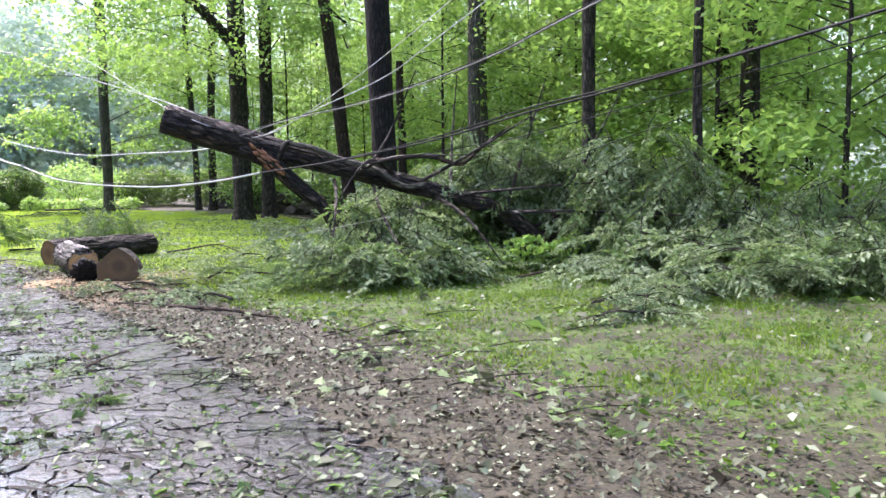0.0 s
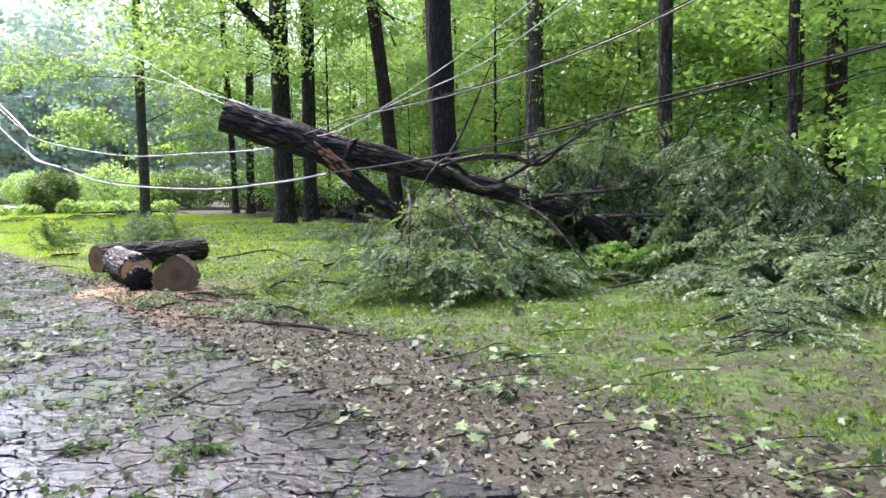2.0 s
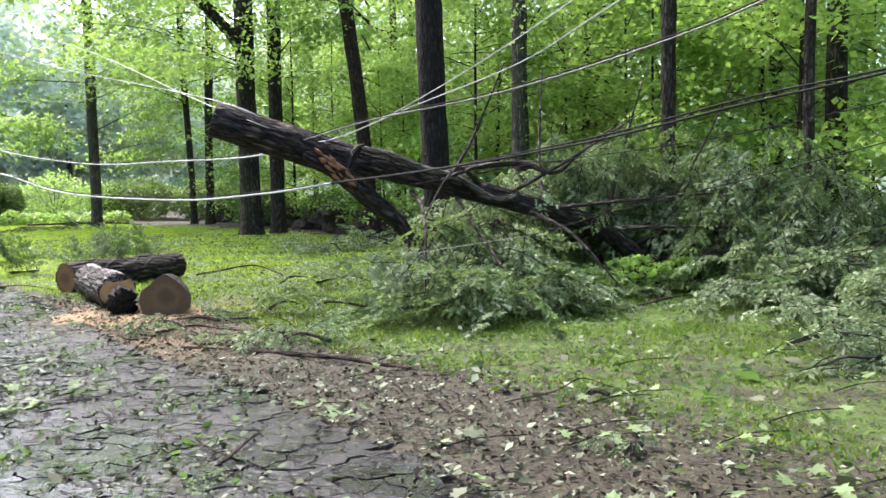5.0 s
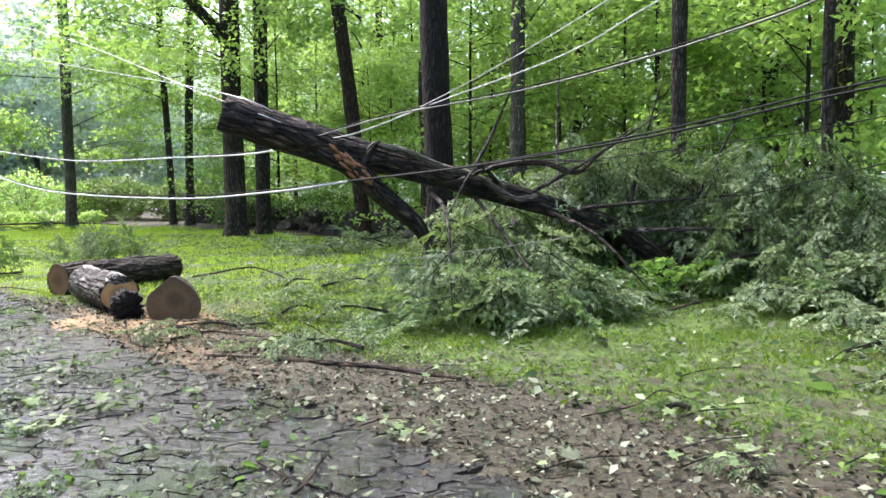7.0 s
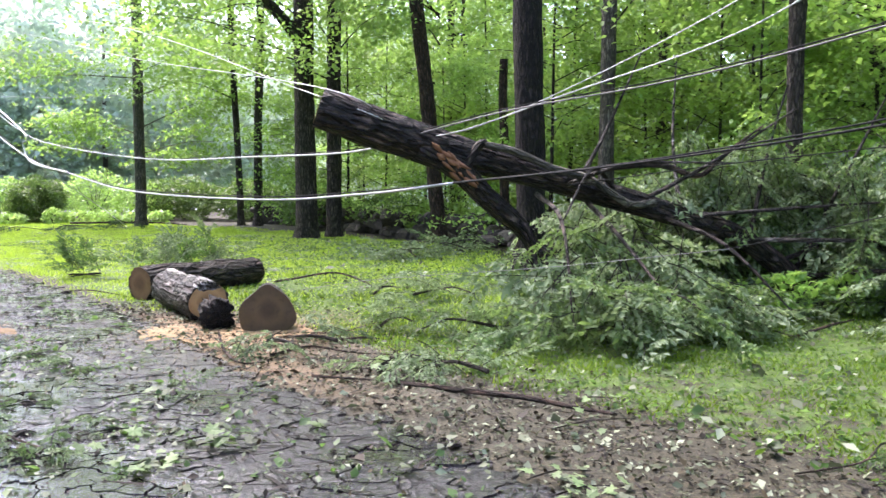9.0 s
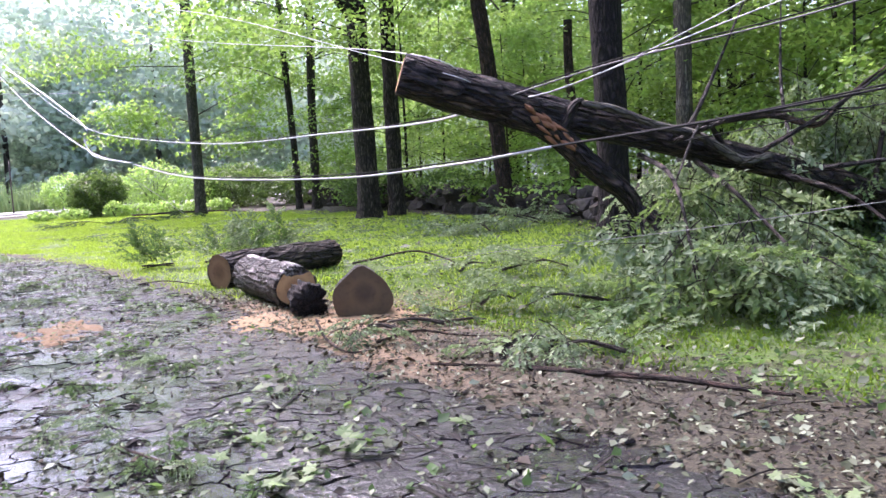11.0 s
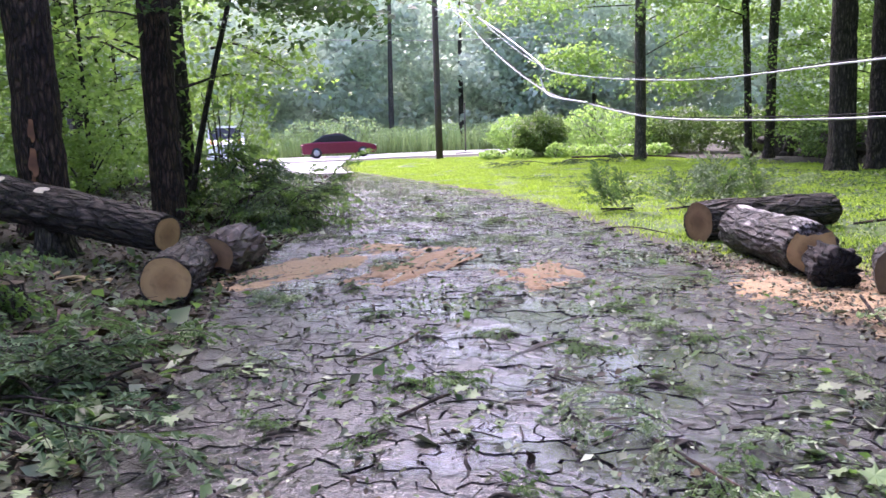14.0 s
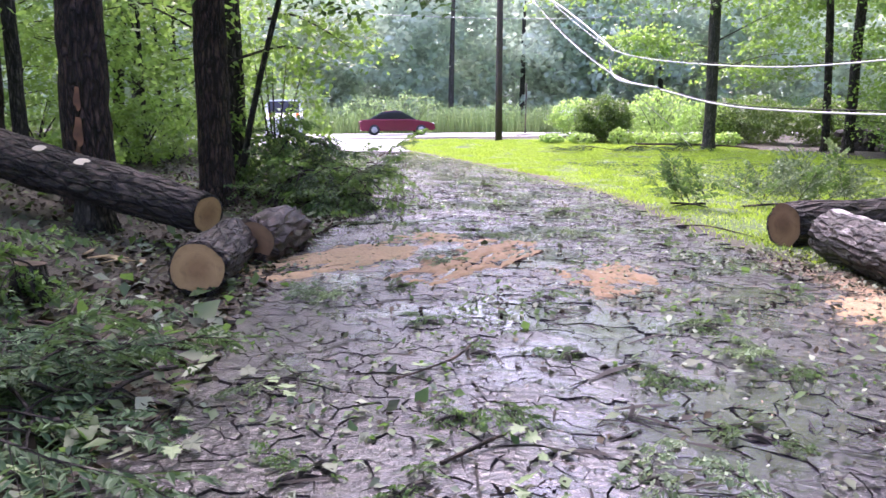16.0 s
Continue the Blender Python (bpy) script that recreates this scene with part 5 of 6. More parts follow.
up = [(-9.0, 47.9, 7.5), (-7.26, 42.44, 7.17), (-4.85, 35.0, 4.7), (-3.28, 30.2, 3.24), (-2.25, 27.0, 2.66), (-0.4, 21.3, 2.11), (0.92, 17.25, 2.0), (1.72, 14.8, 1.97), (2.07, 13.6, 2.1),
      (2.6, 12.05, 2.28), (3.15, 10.4, 2.37), (3.54, 9.2, 2.49), (3.94, 7.97, 2.68), (4.16, 7.28, 2.84), (5.0, 4.6, 3.5), (6.6, -0.5, 5.0)]
# same split: glare colour as far as the trunk, plain cable after it
cable(up[:9], 0.013, "sagging cable resting across the fallen trunk, sky glare in its bright colour", CABLE_GLARE)
cable(up[8:], 0.0085, "sagging cable rising from the fallen trunk")
cable([(x + 0.02, y, z + 0.03) for x, y, z in up[4:]], 0.006, "thin cable twisted along a bright one", CABLE_DARK)
cable([(-9.0, 47.9, 7.6), (-6.2, 39.2, 6.0), (-3.28, 30.2, 3.3), (-3.17, 29.84, 2.8), (-2.93, 29.1, 2.3), (-1.95, 26.0, 1.95)], 0.026, "slack kinked cable dropping from the pole", CABLE_GLARE)
cable([(-9.0, 47.9, 8.6), (-4.26, 33.2, 6.5), (-0.73, 22.34, 4.2), (1.12, 14.2, 2.72), (1.9, 13.9, 2.33), (2.35, 13.3, 2.1), (2.91, 11.15, 2.41), (3.37, 9.73, 2.67), (3.68, 8.78, 3.0), (4.6, 6, 4.0)], 0.0065, "thin taut wire running over the raised trunk end", CABLE_GLARE)
cable([(-9.0, 47.9, 9.8), (-1.61, 25.04, 5.4), (1.15, 14.25, 2.62), (2.0, 13.95, 2.28), (2.5, 13.0, 2.13), (3.2, 10.2, 2.75), (4.2, 7.2, 3.9)], 0.0055, "thin taut wire running over the raised trunk end", CABLE_GLARE)
cable([(-2.9, 29.0, 2.3), (-1.5, 35, 1.2), (-0.2, 40.5, gz(-0.2, 40.5) + 0.01)], 0.012, "loose wire end trailing down to the lawn", CABLE_GLARE)
# one thin wire, its sky glint painted on the lower stretch
cable([(1.3, 16.0, 0.05), (1.9, 14.24, 0.34), (2.78, 11.53, 0.68), (3.4, 9.65, 0.96)], 0.0038, "thin wire hanging low over the brush, sky glint in its pale colour", CABLE_GLINT)
cable([(3.4, 9.65, 0.96), (3.81, 8.38, 1.28), (4.22, 7.09, 1.56), (5.6, 3, 2.6)], 0.004, "upper stretch of the thin low wire, dark without the painted glint", CABLE_DARK)
cable([(2.9, 11.4, 1.5), (3.36, 9.74, 1.65), (3.88, 8.15, 1.77), (4.22, 7.1, 1.89), (5.2, 4, 2.4)], 0.005, "thin dark wire over the brush", CABLE_DARK)
cable([(-45, 40, 8.2), (-9.1, 48.2, 6.1), (5, 51.5, 7.2), (22, 56, 9.0)], 0.02, "overhead line crossing by the pole", CABLE_GLARE)
cable([(-45, 42, 9.0), (-9.1, 48.3, 8.2), (8, 52, 9.5)], 0.02, "overhead line crossing by the pole", CABLE_GLARE)


# ---- far roadside things ----
def sign_post():
    ob = stem("post", [(0, 0, -0.2), (0.02, 0, 1.6), (0.05, 0, 3.2)], [0.045, 0.04, 0.04], POLE_WOOD, None, 8, 0.05)
    ob.matrix_basis = pose(-9.4, 60.5, gz(-9.4, 60.5))
    tagged(ob, "thin dark post by the main road", "post")
    base = empty("mailbox", "white roadside mailbox on a post", "mailbox", pose(-6.5, 58.5, gz(-6.5, 58.5)))
    stem("post", [(0, 0, -0.1), (0, 0, 1.2)], [0.05, 0.05], POLE_WOOD, base, 6, 0)
    bm = bmesh.new()
    bmesh.ops.create_cube(bm, size=1)
    bmesh.ops.scale(bm, vec=(0.9, 0.35, 0.4), verts=bm.verts)
    bmesh.ops.translate(bm, vec=(0, 0, 1.4), verts=bm.verts)
    bmesh.ops.bevel(bm, geom=[e for e in bm.edges if e.verts[0].co.z > 1.5 and e.verts[1].co.z > 1.5], offset=0.14, segments=4, affect="EDGES")
    me = bpy.data.meshes.new("box")
    bm.to_mesh(me)
    me.materials.append(WHITE)
    part("box", me, base, "white box")


sign_post()


def vehicle(name, label, cat, x, y, turn, length, width, profile, roof, paint):
    """A car from a side profile: body, glass, wheels, lamps."""
    car = empty(name, label, cat, pose(x, y, gz(x, y) + 0.03, 0, 0, turn))

    def loft(pts, half, mat, pname, inset=0.0, bulge=0.93):
        secs = [(-half, bulge), (-half * 0.97, 1.0), (0, 1.01), (half * 0.97, 1.0), (half, bulge)]
        v, f, n = [], [], len(pts)
        for w, k in secs:
            for px, pz in pts:
                v.append((px * (1 if k >= 1 else 0.985), w, 0.3 + (pz - 0.3) * k))
        for s in range(len(secs) - 1):
            for i in range(n):
                a, b = s * n + i, s * n + (i + 1) % n
                f.append((a, b, b + n, a + n))
        f.append(tuple(range(n))[::-1])
        f.append(tuple((len(secs) - 1) * n + i for i in range(n)))
        return part(pname, mesh_of(pname, v, f, mat), car)

    loft(profile, width / 2, paint, "body")
    loft(roof, width / 2 * 0.86, DARK_GLASS, "cabin_glass")
    loft([(px * 0.86, pz + 0.035) for px, pz in roof if pz > max(z for _, z in roof) - 0.12] + [(0.2, max(z for _, z in roof) - 0.06)], width / 2 * 0.8, paint, "roof")
    for wx in (-length * 0.31, length * 0.31):
        for wy in (-width / 2 + 0.08, width / 2 - 0.08):
            s = 1 if wy > 0 else -1
            wheel = stem("tyre", [(wx, wy - 0.1, 0.32), (wx, wy + 0.1, 0.32)], [0.32, 0.32], RUBBER, car, 20, 0)
            stem("rim", [(wx, wy + s * 0.09, 0.32), (wx, wy + s * 0.115, 0.32)], [0.2, 0.18], RIM, wheel, 14, 0)
    for wy in (-width * 0.33, width * 0.33):
        stem("headlight", [(length / 2 - 0.12, wy, 0.66), (length / 2 - 0.02, wy, 0.64)], [0.1, 0.07], WHITE, car, 10, 0)
        stem("tail_light", [(-length / 2 + 0.1, wy, 0.78), (-length / 2 + 0.0, wy, 0.76)], [0.09, 0.07], CAR_PAINT, car, 10, 0)
    return car


sedan = [(-2.3, 0.35), (-2.33, 0.7), (-2.2, 0.92), (-1.5, 0.98), (0.9, 0.96), (1.9, 0.82), (2.28, 0.68), (2.33, 0.4), (2.2, 0.25), (-2.2, 0.25)]
sedan_top = [(-1.75, 0.95), (-1.0, 1.38), (-0.2, 1.47), (0.3, 1.42), (1.15, 0.94)]
vehicle("car", "dark red sedan on the main road", "car", -17.0, 56.9, 22, 4.66, 1.82, sedan, sedan_top, CAR_PAINT)
van = [(-2.5, 0.4), (-2.55, 1.9), (-2.3, 2.1), (1.2, 2.1), (1.7, 1.4), (2.45, 1.15), (2.5, 0.4), (2.3, 0.3), (-2.3, 0.3)]
van_top = [(0.4, 1.35), (0.5, 1.95), (1.3, 2.02), (1.75, 1.35)]
utility = vehicle("van", "pale van with orange lamps parked behind the brush", "van", -21.4, 49.8, -65, 5.0, 1.95, van, van_top, VAN_PAINT)
for wy in (-0.7, 0.7):
    stem("warning_lamp", [(2.3, wy, 1.15), (2.3, wy, 1.4)], [0.12, 0.09], ORANGE, utility, 10, 0)


# ---- brush, sprigs and twigs on the ground ----
def brush_pile(label, hubs, kinds, count, seed, flat=0.6, scale=(0.6, 1.0), mats=None):
    """A broken leafy branch on the ground: branches and sprays."""
    rng = np.random.default_rng(seed)
    x0, y0 = hubs[0][0], hubs[0][1]
    pile = empty("broken_branch", label, "broken branch", pose(x0, y0, gz(x0, y0)), "broken branches")
    for k in range(max(2, count // 8)):
        hx, hy, top, r = hubs[k % len(hubs)]
        a = rng.uniform(0, 6.28)
        q = [(hx - x0 + math.cos(a) * r * t, hy - y0 + math.sin(a) * r * t, 0.04 + top * 0.45 * math.sin(math.pi * min(1, max(0, (t + 1) / 2))) * rng.uniform(0.6, 1)) for t in (-0.9, -0.3, 0.3, 0.9)]
        stem("branch", spline(q, 4), [0.02, 0.015, 0.008], BARK, pile, 6, 0.15, 0, k)
    for k in range(count):
        hx, hy, top, r = hubs[rng.integers(0, len(hubs))]
        a, d = rng.uniform(0, 6.28), r * math.sqrt(rng.uniform(0, 1))
        x, y = hx + d * math.cos(a), hy + d * math.sin(a)
        z = gz(x, y) - gz(x0, y0) + 0.07 + top * rng.uniform(0, 1) * (1 - 0.5 * d / r)
        pitch = rng.uniform(-25, 30) * (1 - flat) * 2 + rng.uniform(-6, 12) if flat else rng.uniform(-85, -35)
        part("leafy_spray", kinds[k % len(kinds)], pile, "", pose(x - x0, y - y0, z, rng.uniform(-30, 30), pitch, rng.uniform(0, 360)) @ Matrix.Scale(rng.uniform(*scale), 4))
    return pile


brush_pile("fallen leafy branch with long compound leaves at the road's edge", [(-5.3, 10.3, 0.35, 0.6), (-5.9, 10.6, 0.4, 0.6), (-6.3, 10.1, 0.4, 0.7), (-5.0, 9.7, 0.2, 0.5), (-4.75, 10.6, 0.15, 0.4), (-6.8, 11.2, 0.4, 0.5), (-5.5, 9.8, 0.3, 0.5)], GREEN_SPRAYS, 95, 1, 0.5, (0.55, 0.95))
brush_pile("dense dark leafy brush beside the road", [(-7.3, 18.9, 1.3, 0.8), (-6.9, 19.6, 1.2, 0.8), (-7.9, 19.6, 1.6, 0.9), (-6.7, 18.4, 0.7, 0.6), (-8.2, 21.0, 1.9, 1.0), (-7.4, 21.2, 1.2, 0.9)], DARK_SPRAYS + GREEN_SPRAYS[:1], 120, 2, 0.2, (0.7, 1.15))
brush_pile("leafy branch lying on the grass", [(1.75, 13.2, 0.3, 0.4), (2.35, 12.7, 0.35, 0.5)], SPRAYS + DEEP_SPRAYS, 22, 3, 0.3, (0.35, 0.6))
brush_pile("leafy branch lying by the bare soil", [(1.05, 10.75, 0.22, 0.32), (1.3, 10.4, 0.2, 0.28)], SPRAYS, 13, 4, 0.4, (0.35, 0.6))
brush_pile("leafy twigs beside the sawn logs", [(0.2, 11.9, 0.12, 0.35), (0.5, 12.1, 0.15, 0.3), (-0.2, 11.9, 0.1, 0.25)], SPRAYS + GREEN_SPRAYS, 14, 5, 0.6, (0.35, 0.6))
brush_pile("upright leafy branch stuck in the lawn", [(-0.3, 20.2, 0.1, 0.6), (0.5, 20.5, 0.1, 0.5)], SPRAYS + DARK_SPRAYS, 30, 6, 0.0, (0.5, 0.8))
brush_pile("small leafy branch on the lawn", [(-1.6, 19.9, 0.05, 0.4)], DARK_SPRAYS, 12, 7, 0.0, (0.45, 0.7))
brush_pile("leafy brush at the foot of the trees", [(5.9, 22.0, 0.6, 0.9), (7.0, 22.6, 0.7, 0.8), (4.9, 21.3, 0.4, 0.7)], SPRAYS, 34, 8, 0.3, (0.6, 0.95))
brush_pile("leafy branch on the wet lawn", [(5.6, 7.8, 0.35, 0.55), (6.4, 8.0, 0.4, 0.6), (5.1, 7.3, 0.2, 0.4)], SPRAYS + GREEN_SPRAYS[:1], 30, 9, 0.4, (0.5, 0.8))
brush_pile("small broken branch on the far lawn", [(-3.9, 38.5, 0.4, 0.9), (-2.3, 39.5, 0.4, 0.9), (-0.8, 40.2, 0.4, 0.8)], GREEN_SPRAYS, 22, 10, 0.4, (0.8, 1.1))
brush_pile("leafy branch on the lawn behind the logs", [(2.6, 16.0, 0.25, 0.5), (3.2, 15.2, 0.3, 0.5)], SPRAYS, 14, 11, 0.4, (0.45, 0.7))

for k, (x, y, n, r) in enumerate(((-4.2, 13.36, 6, 0.25), (-4.66, 12.98, 5, 0.2), (-3.22, 11.66, 3, 0.15), (-2.74, 11.7, 3, 0.12), (-2.2, 11.45, 4, 0.18), (-1.86, 10.66, 4, 0.16), (-3.16, 10.6, 4, 0.22),
                                 (-4.15, 10.95, 5, 0.25), (-3.15, 9.9, 2, 0.15), (-1.78, 9.45, 5, 0.22), (-1.95, 12.54, 4, 0.2), (-5.19, 23.1, 6, 0.4), (-3.41, 18.7, 5, 0.35), (-1.3, 9.72, 4, 0.2),
                                 (-1.07, 8.96, 3, 0.18), (-3.07, 10.63, 4, 0.2), (-3.9, 14.5, 6, 0.4), (0.0, 5.9, 5, 0.2), (-0.65, 5.3, 5, 0.25), (-0.35, 6.5, 4, 0.15), (0.1, 6.3, 3, 0.12), (-1.9, 6.9, 5, 0.25), (-1.3, 7.6, 5, 0.22),
                                 (-2.4, 8.4, 4, 0.2), (-0.9, 8.0, 3, 0.2), (-2.9, 16.4, 5, 0.35), (-4.4, 19.6, 5, 0.4), (2.58, 7.4, 4, 0.2), (1.95, 6.15, 4, 0.2), (-2.55, 9.3, 3, 0.14), (-3.6, 9.9, 4, 0.18), (-2.3, 10.15, 3, 0.12), (-3.7, 12.3, 4, 0.2), (-1.5, 11.6, 3, 0.15), (-0.9, 10.6, 3, 0.15), (-3.0, 13.2, 4, 0.2), (-1.2, 13.9, 4, 0.22), (-4.1, 16.2, 4, 0.3), (-2.1, 16.0, 4, 0.25), (-1.97, 12.46, 5, 0.2), (-1.69, 12.04, 4, 0.2), (-1.54, 11.62, 3, 0.12), (-2.94, 10.7, 5, 0.22), (-1.82, 9.86, 5, 0.16), (-2.21, 11.42, 4, 0.16), (-2.71, 11.75, 4, 0.14), (-4.66, 12.88, 5, 0.22), (-4.34, 16.8, 5, 0.3), (-3.43, 19.0, 6, 0.4), (-1.78, 9.29, 6, 0.22), (-0.63, 6.19, 6, 0.18), (0.0, 5.85, 4, 0.14), (1.14, 10.63, 5, 0.16))):
    brush_pile("green leafy sprig fallen on the wet asphalt" if x < 1 else "green leafy sprig fallen on bare soil", [(x, y, 0.08, r * 0.55)], (DARK_SPRAYS, SPRAYS, DARK_SPRAYS)[k % 3], n + 1, 400 + k, 0.55, (0.16, 0.32))
brush_pile("leafy branch leaning up beside the bank", [(-6.9, 11.6, 0.9, 0.5), (-7.3, 11.2, 0.8, 0.5)], DARK_SPRAYS + GREEN_SPRAYS[:1], 26, 12, 0.3, (0.6, 0.9))


def lobed_leaf(size, seed):
    """One maple-like leaf, lobed and cupped."""
    rng = np.random.default_rng(seed)
    pts = [(0, 0), (0.18, -0.10), (0.42, -0.06), (0.30, 0.14), (0.55, 0.30), (0.33, 0.36), (0.36, 0.62), (0.17, 0.56), (0, 0.95),
           (-0.17, 0.56), (-0.36, 0.62), (-0.33, 0.36), (-0.55, 0.30), (-0.30, 0.14), (-0.42, -0.06), (-0.18, -0.10)]
    v = [(0, 0.35 * size, 0.03 * size)] + [(x * size * rng.uniform(0.85, 1.15), y * size * rng.uniform(0.9, 1.1), size * (0.12 * (abs(x) + 0.3 * y) * rng.uniform(-0.6, 1.4))) for x, y in pts]
    n = len(pts)
    return v, [(0, 1 + k, 1 + (k + 1) % n) for k in range(n)]


MAPLES = []
for k in range(5):
    v, f = lobed_leaf(0.105, k)
    MAPLES.append(mesh_of("maple_leaf", v, f, (LEAF_MAPLE, LEAF_MAPLE, LEAF_FALLEN, LEAF_MAPLE, LEAF_YELLOW)[k]))


def leaf_cluster(x, y, n, r, seed):
    base = empty("maple_sprig", "cluster of pale green maple leaves on the ground", "leaf cluster", pose(x, y, max(gz(x, y), 0)), "maple sprigs")
    rng = np.random.default_rng(seed)
    stem("twig", spline([(-r, 0, 0.015), (0, 0.02, 0.03), (r, -0.02, 0.015)], 3), [0.005, 0.003], BARK, base, 4, 0)
    for k in range(n):
        a, d = rng.uniform(0, 6.28), r * math.sqrt(rng.uniform(0, 1))
        part("maple_leaf", MAPLES[int(rng.integers(0, 4))], base, "", pose(d * math.cos(a), d * math.sin(a), 0.02 + 0.05 * rng.uniform(0, 1), rng.uniform(-25, 25), rng.uniform(-25, 25), rng.uniform(0, 360)) @ Matrix.Scale(rng.uniform(0.5, 1.05), 4))


for k, (x, y, n, r) in enumerate(((0.74, 7.65, 12, 0.2), (-4.55, 9.3, 7, 0.25), (-5.0, 9.1, 8, 0.3), (-5.2, 8.7, 8, 0.3), (-0.85, 9.25, 6, 0.16), (-0.19, 9.15, 2, 0.06), (-1.07, 8.95, 6, 0.15), (1.3, 6.7, 7, 0.3),
                                 (2.1, 6.6, 6, 0.35), (2.7, 7.1, 6, 0.3), (1.9, 5.4, 8, 0.4), (0.8, 6.0, 4, 0.25), (-3.6, 11.1, 4, 0.2), (2.6, 5.2, 8, 0.4), (1.4, 8.6, 4, 0.3), (-1.9, 8.0, 4, 0.25), (-3.5, 9.0, 4, 0.2), (-4.13, 10.89, 9, 0.25), (-4.33, 10.0, 7, 0.22), (-4.65, 9.44, 14, 0.35), (-4.85, 9.55, 10, 0.3), (-2.74, 10.31, 4, 0.2), (-2.73, 9.88, 4, 0.14), (-1.6, 9.25, 5, 0.2), (-1.17, 10.5, 4, 0.2), (-1.31, 9.63, 4, 0.2), (-0.75, 9.15, 5, 0.15), (-0.18, 9.2, 2, 0.05), (0.05, 8.3, 2, 0.05), (-1.1, 8.92, 7, 0.22), (0.73, 7.9, 10, 0.18), (1.71, 9.09, 5, 0.15), (0.76, 10.68, 6, 0.2), (1.36, 5.47, 8, 0.2), (1.95, 6.4, 7, 0.25), (2.54, 7.06, 8, 0.25), (2.84, 4.7, 7, 0.3), (2.7, 6.03, 6, 0.25), (2.73, 4.25, 8, 0.3), (4.63, 7.6, 5, 0.2), (0.95, 6.08, 2, 0.06), (3.4, 7.9, 5, 0.3), (3.3, 6.2, 5, 0.3), (4.2, 6.5, 4, 0.3))):
    leaf_cluster(x, y, n, r, 500 + k)


def twig(pts, r, label="dark fallen twig on the ground"):
    p = [(x, y, max(gz(x, y), -0.2) + z + (0.05 if float(edge_left(y)) < x < float(edge_right(y)) else 0)) for x, y, z in pts]
    x, y, z = p[0]
    ob = stem("fallen_twig", spline([(a - x, b - y, c - z) for a, b, c in p], 6), [r * 0.75, r * 0.65, r * 0.35], BARK_WARM, None, 7, 0.25, 0, int(abs(x * 100)), "")
    ob.matrix_basis = pose(x, y, z)
    tagged(ob, label, "twig", "fallen twigs")


twig([(0.7, 10.2, 0.02), (1.0, 9.85, 0.03), (1.35, 9.4, 0.05), (1.6, 9.1, 0.03), (1.78, 8.9, 0.02)], 0.03, "long dark mossy branch on bare soil")
twig([(0.14, 10.66, 0.02), (0.4, 10.45, 0.02), (0.81, 10.21, 0.02)], 0.014)
twig([(1.24, 17.6, 0.03), (1.6, 17.7, 0.06), (2.2, 17.5, 0.16), (2.5, 16.9, 0.1), (2.62, 16.6, 0.02)], 0.025)
twig([(-0.33, 12.43, 0.12), (-0.36, 11.9, 0.05), (-0.3, 11.4, 0.02), (-0.1, 11.35, 0.02)], 0.016)
twig([(0.0, 11.6, 0.02), (0.4, 11.8, 0.04), (0.76, 11.5, 0.02), (1.05, 11.4, 0.02)], 0.016)
twig([(0.5, 12.8, 0.02), (0.9, 12.6, 0.05), (1.3, 12.9, 0.1)], 0.014)
twig([(0.7, 12.2, 0.02), (1.0, 12.1, 0.07), (1.25, 12.25, 0.04)], 0.018)
twig([(-0.12, 7.05, 0.01), (-0.02, 7.1, 0.05), (0.12, 7.35, 0.04), (0.22, 7.5, 0.03)], 0.014, "dark broken twig on the wet asphalt")
twig([(-0.15, 7.6, 0.02), (-0.1, 7.3, 0.03), (0.02, 7.05, 0.02)], 0.01, "dark broken twig on the wet asphalt")
twig([(-3.3, 11.9, 0.03), (-3.35, 11.4, 0.05), (-3.6, 11.0, 0.03)], 0.01, "dark broken twig on the wet asphalt")
twig([(-3.1, 10.1, 0.03), (-2.95, 10.35, 0.04), (-2.9, 10.45, 0.03)], 0.014, "broken stick on the wet asphalt")
twig([(-1.95, 9.9, 0.02), (-1.7, 9.4, 0.04), (-1.55, 9.2, 0.03)], 0.012, "dark broken twig on the wet asphalt")
twig([(1.9, 7.5, 0.02), (2.2, 7.35, 0.10), (2.5, 7.45, 0.16), (2.65, 7.3, 0.12)], 0.008)
twig([(-2.4, 42.6, 0.1), (-0.8, 42.0, 0.15), (0.8, 41.4, 0.12), (2.2, 41.0, 0.05)], 0.06, "long dark broken branch on the far lawn")
twig([(-1.9, 17.6, 0.02), (-1.55, 17.45, 0.05), (-1.2, 17.0, 0.03), (-1.0, 16.6, 0.02)], 0.014, "dark broken twig at the edge of the lane")
twig([(5.6, 11.0, 0.03), (6.2, 11.1, 0.07), (6.8, 11.3, 0.04)], 0.025)
twig([(-6.2, 11.6, 0.05), (-5.7, 11.3, 0.12), (-5.1, 11.1, 0.05)], 0.02, "dead branch on the bank")
twig([(-6.9, 11.0, 0.12), (-6.0, 10.9, 0.14), (-5.2, 11.1, 0.1), (-4.9, 11.2, 0.08)], 0.024, "dead branch on the bank")
twig([(-5.9, 11.7, 0.2), (-5.6, 11.2, 0.15), (-5.35, 10.8, 0.1)], 0.016, "dead branch on the bank")


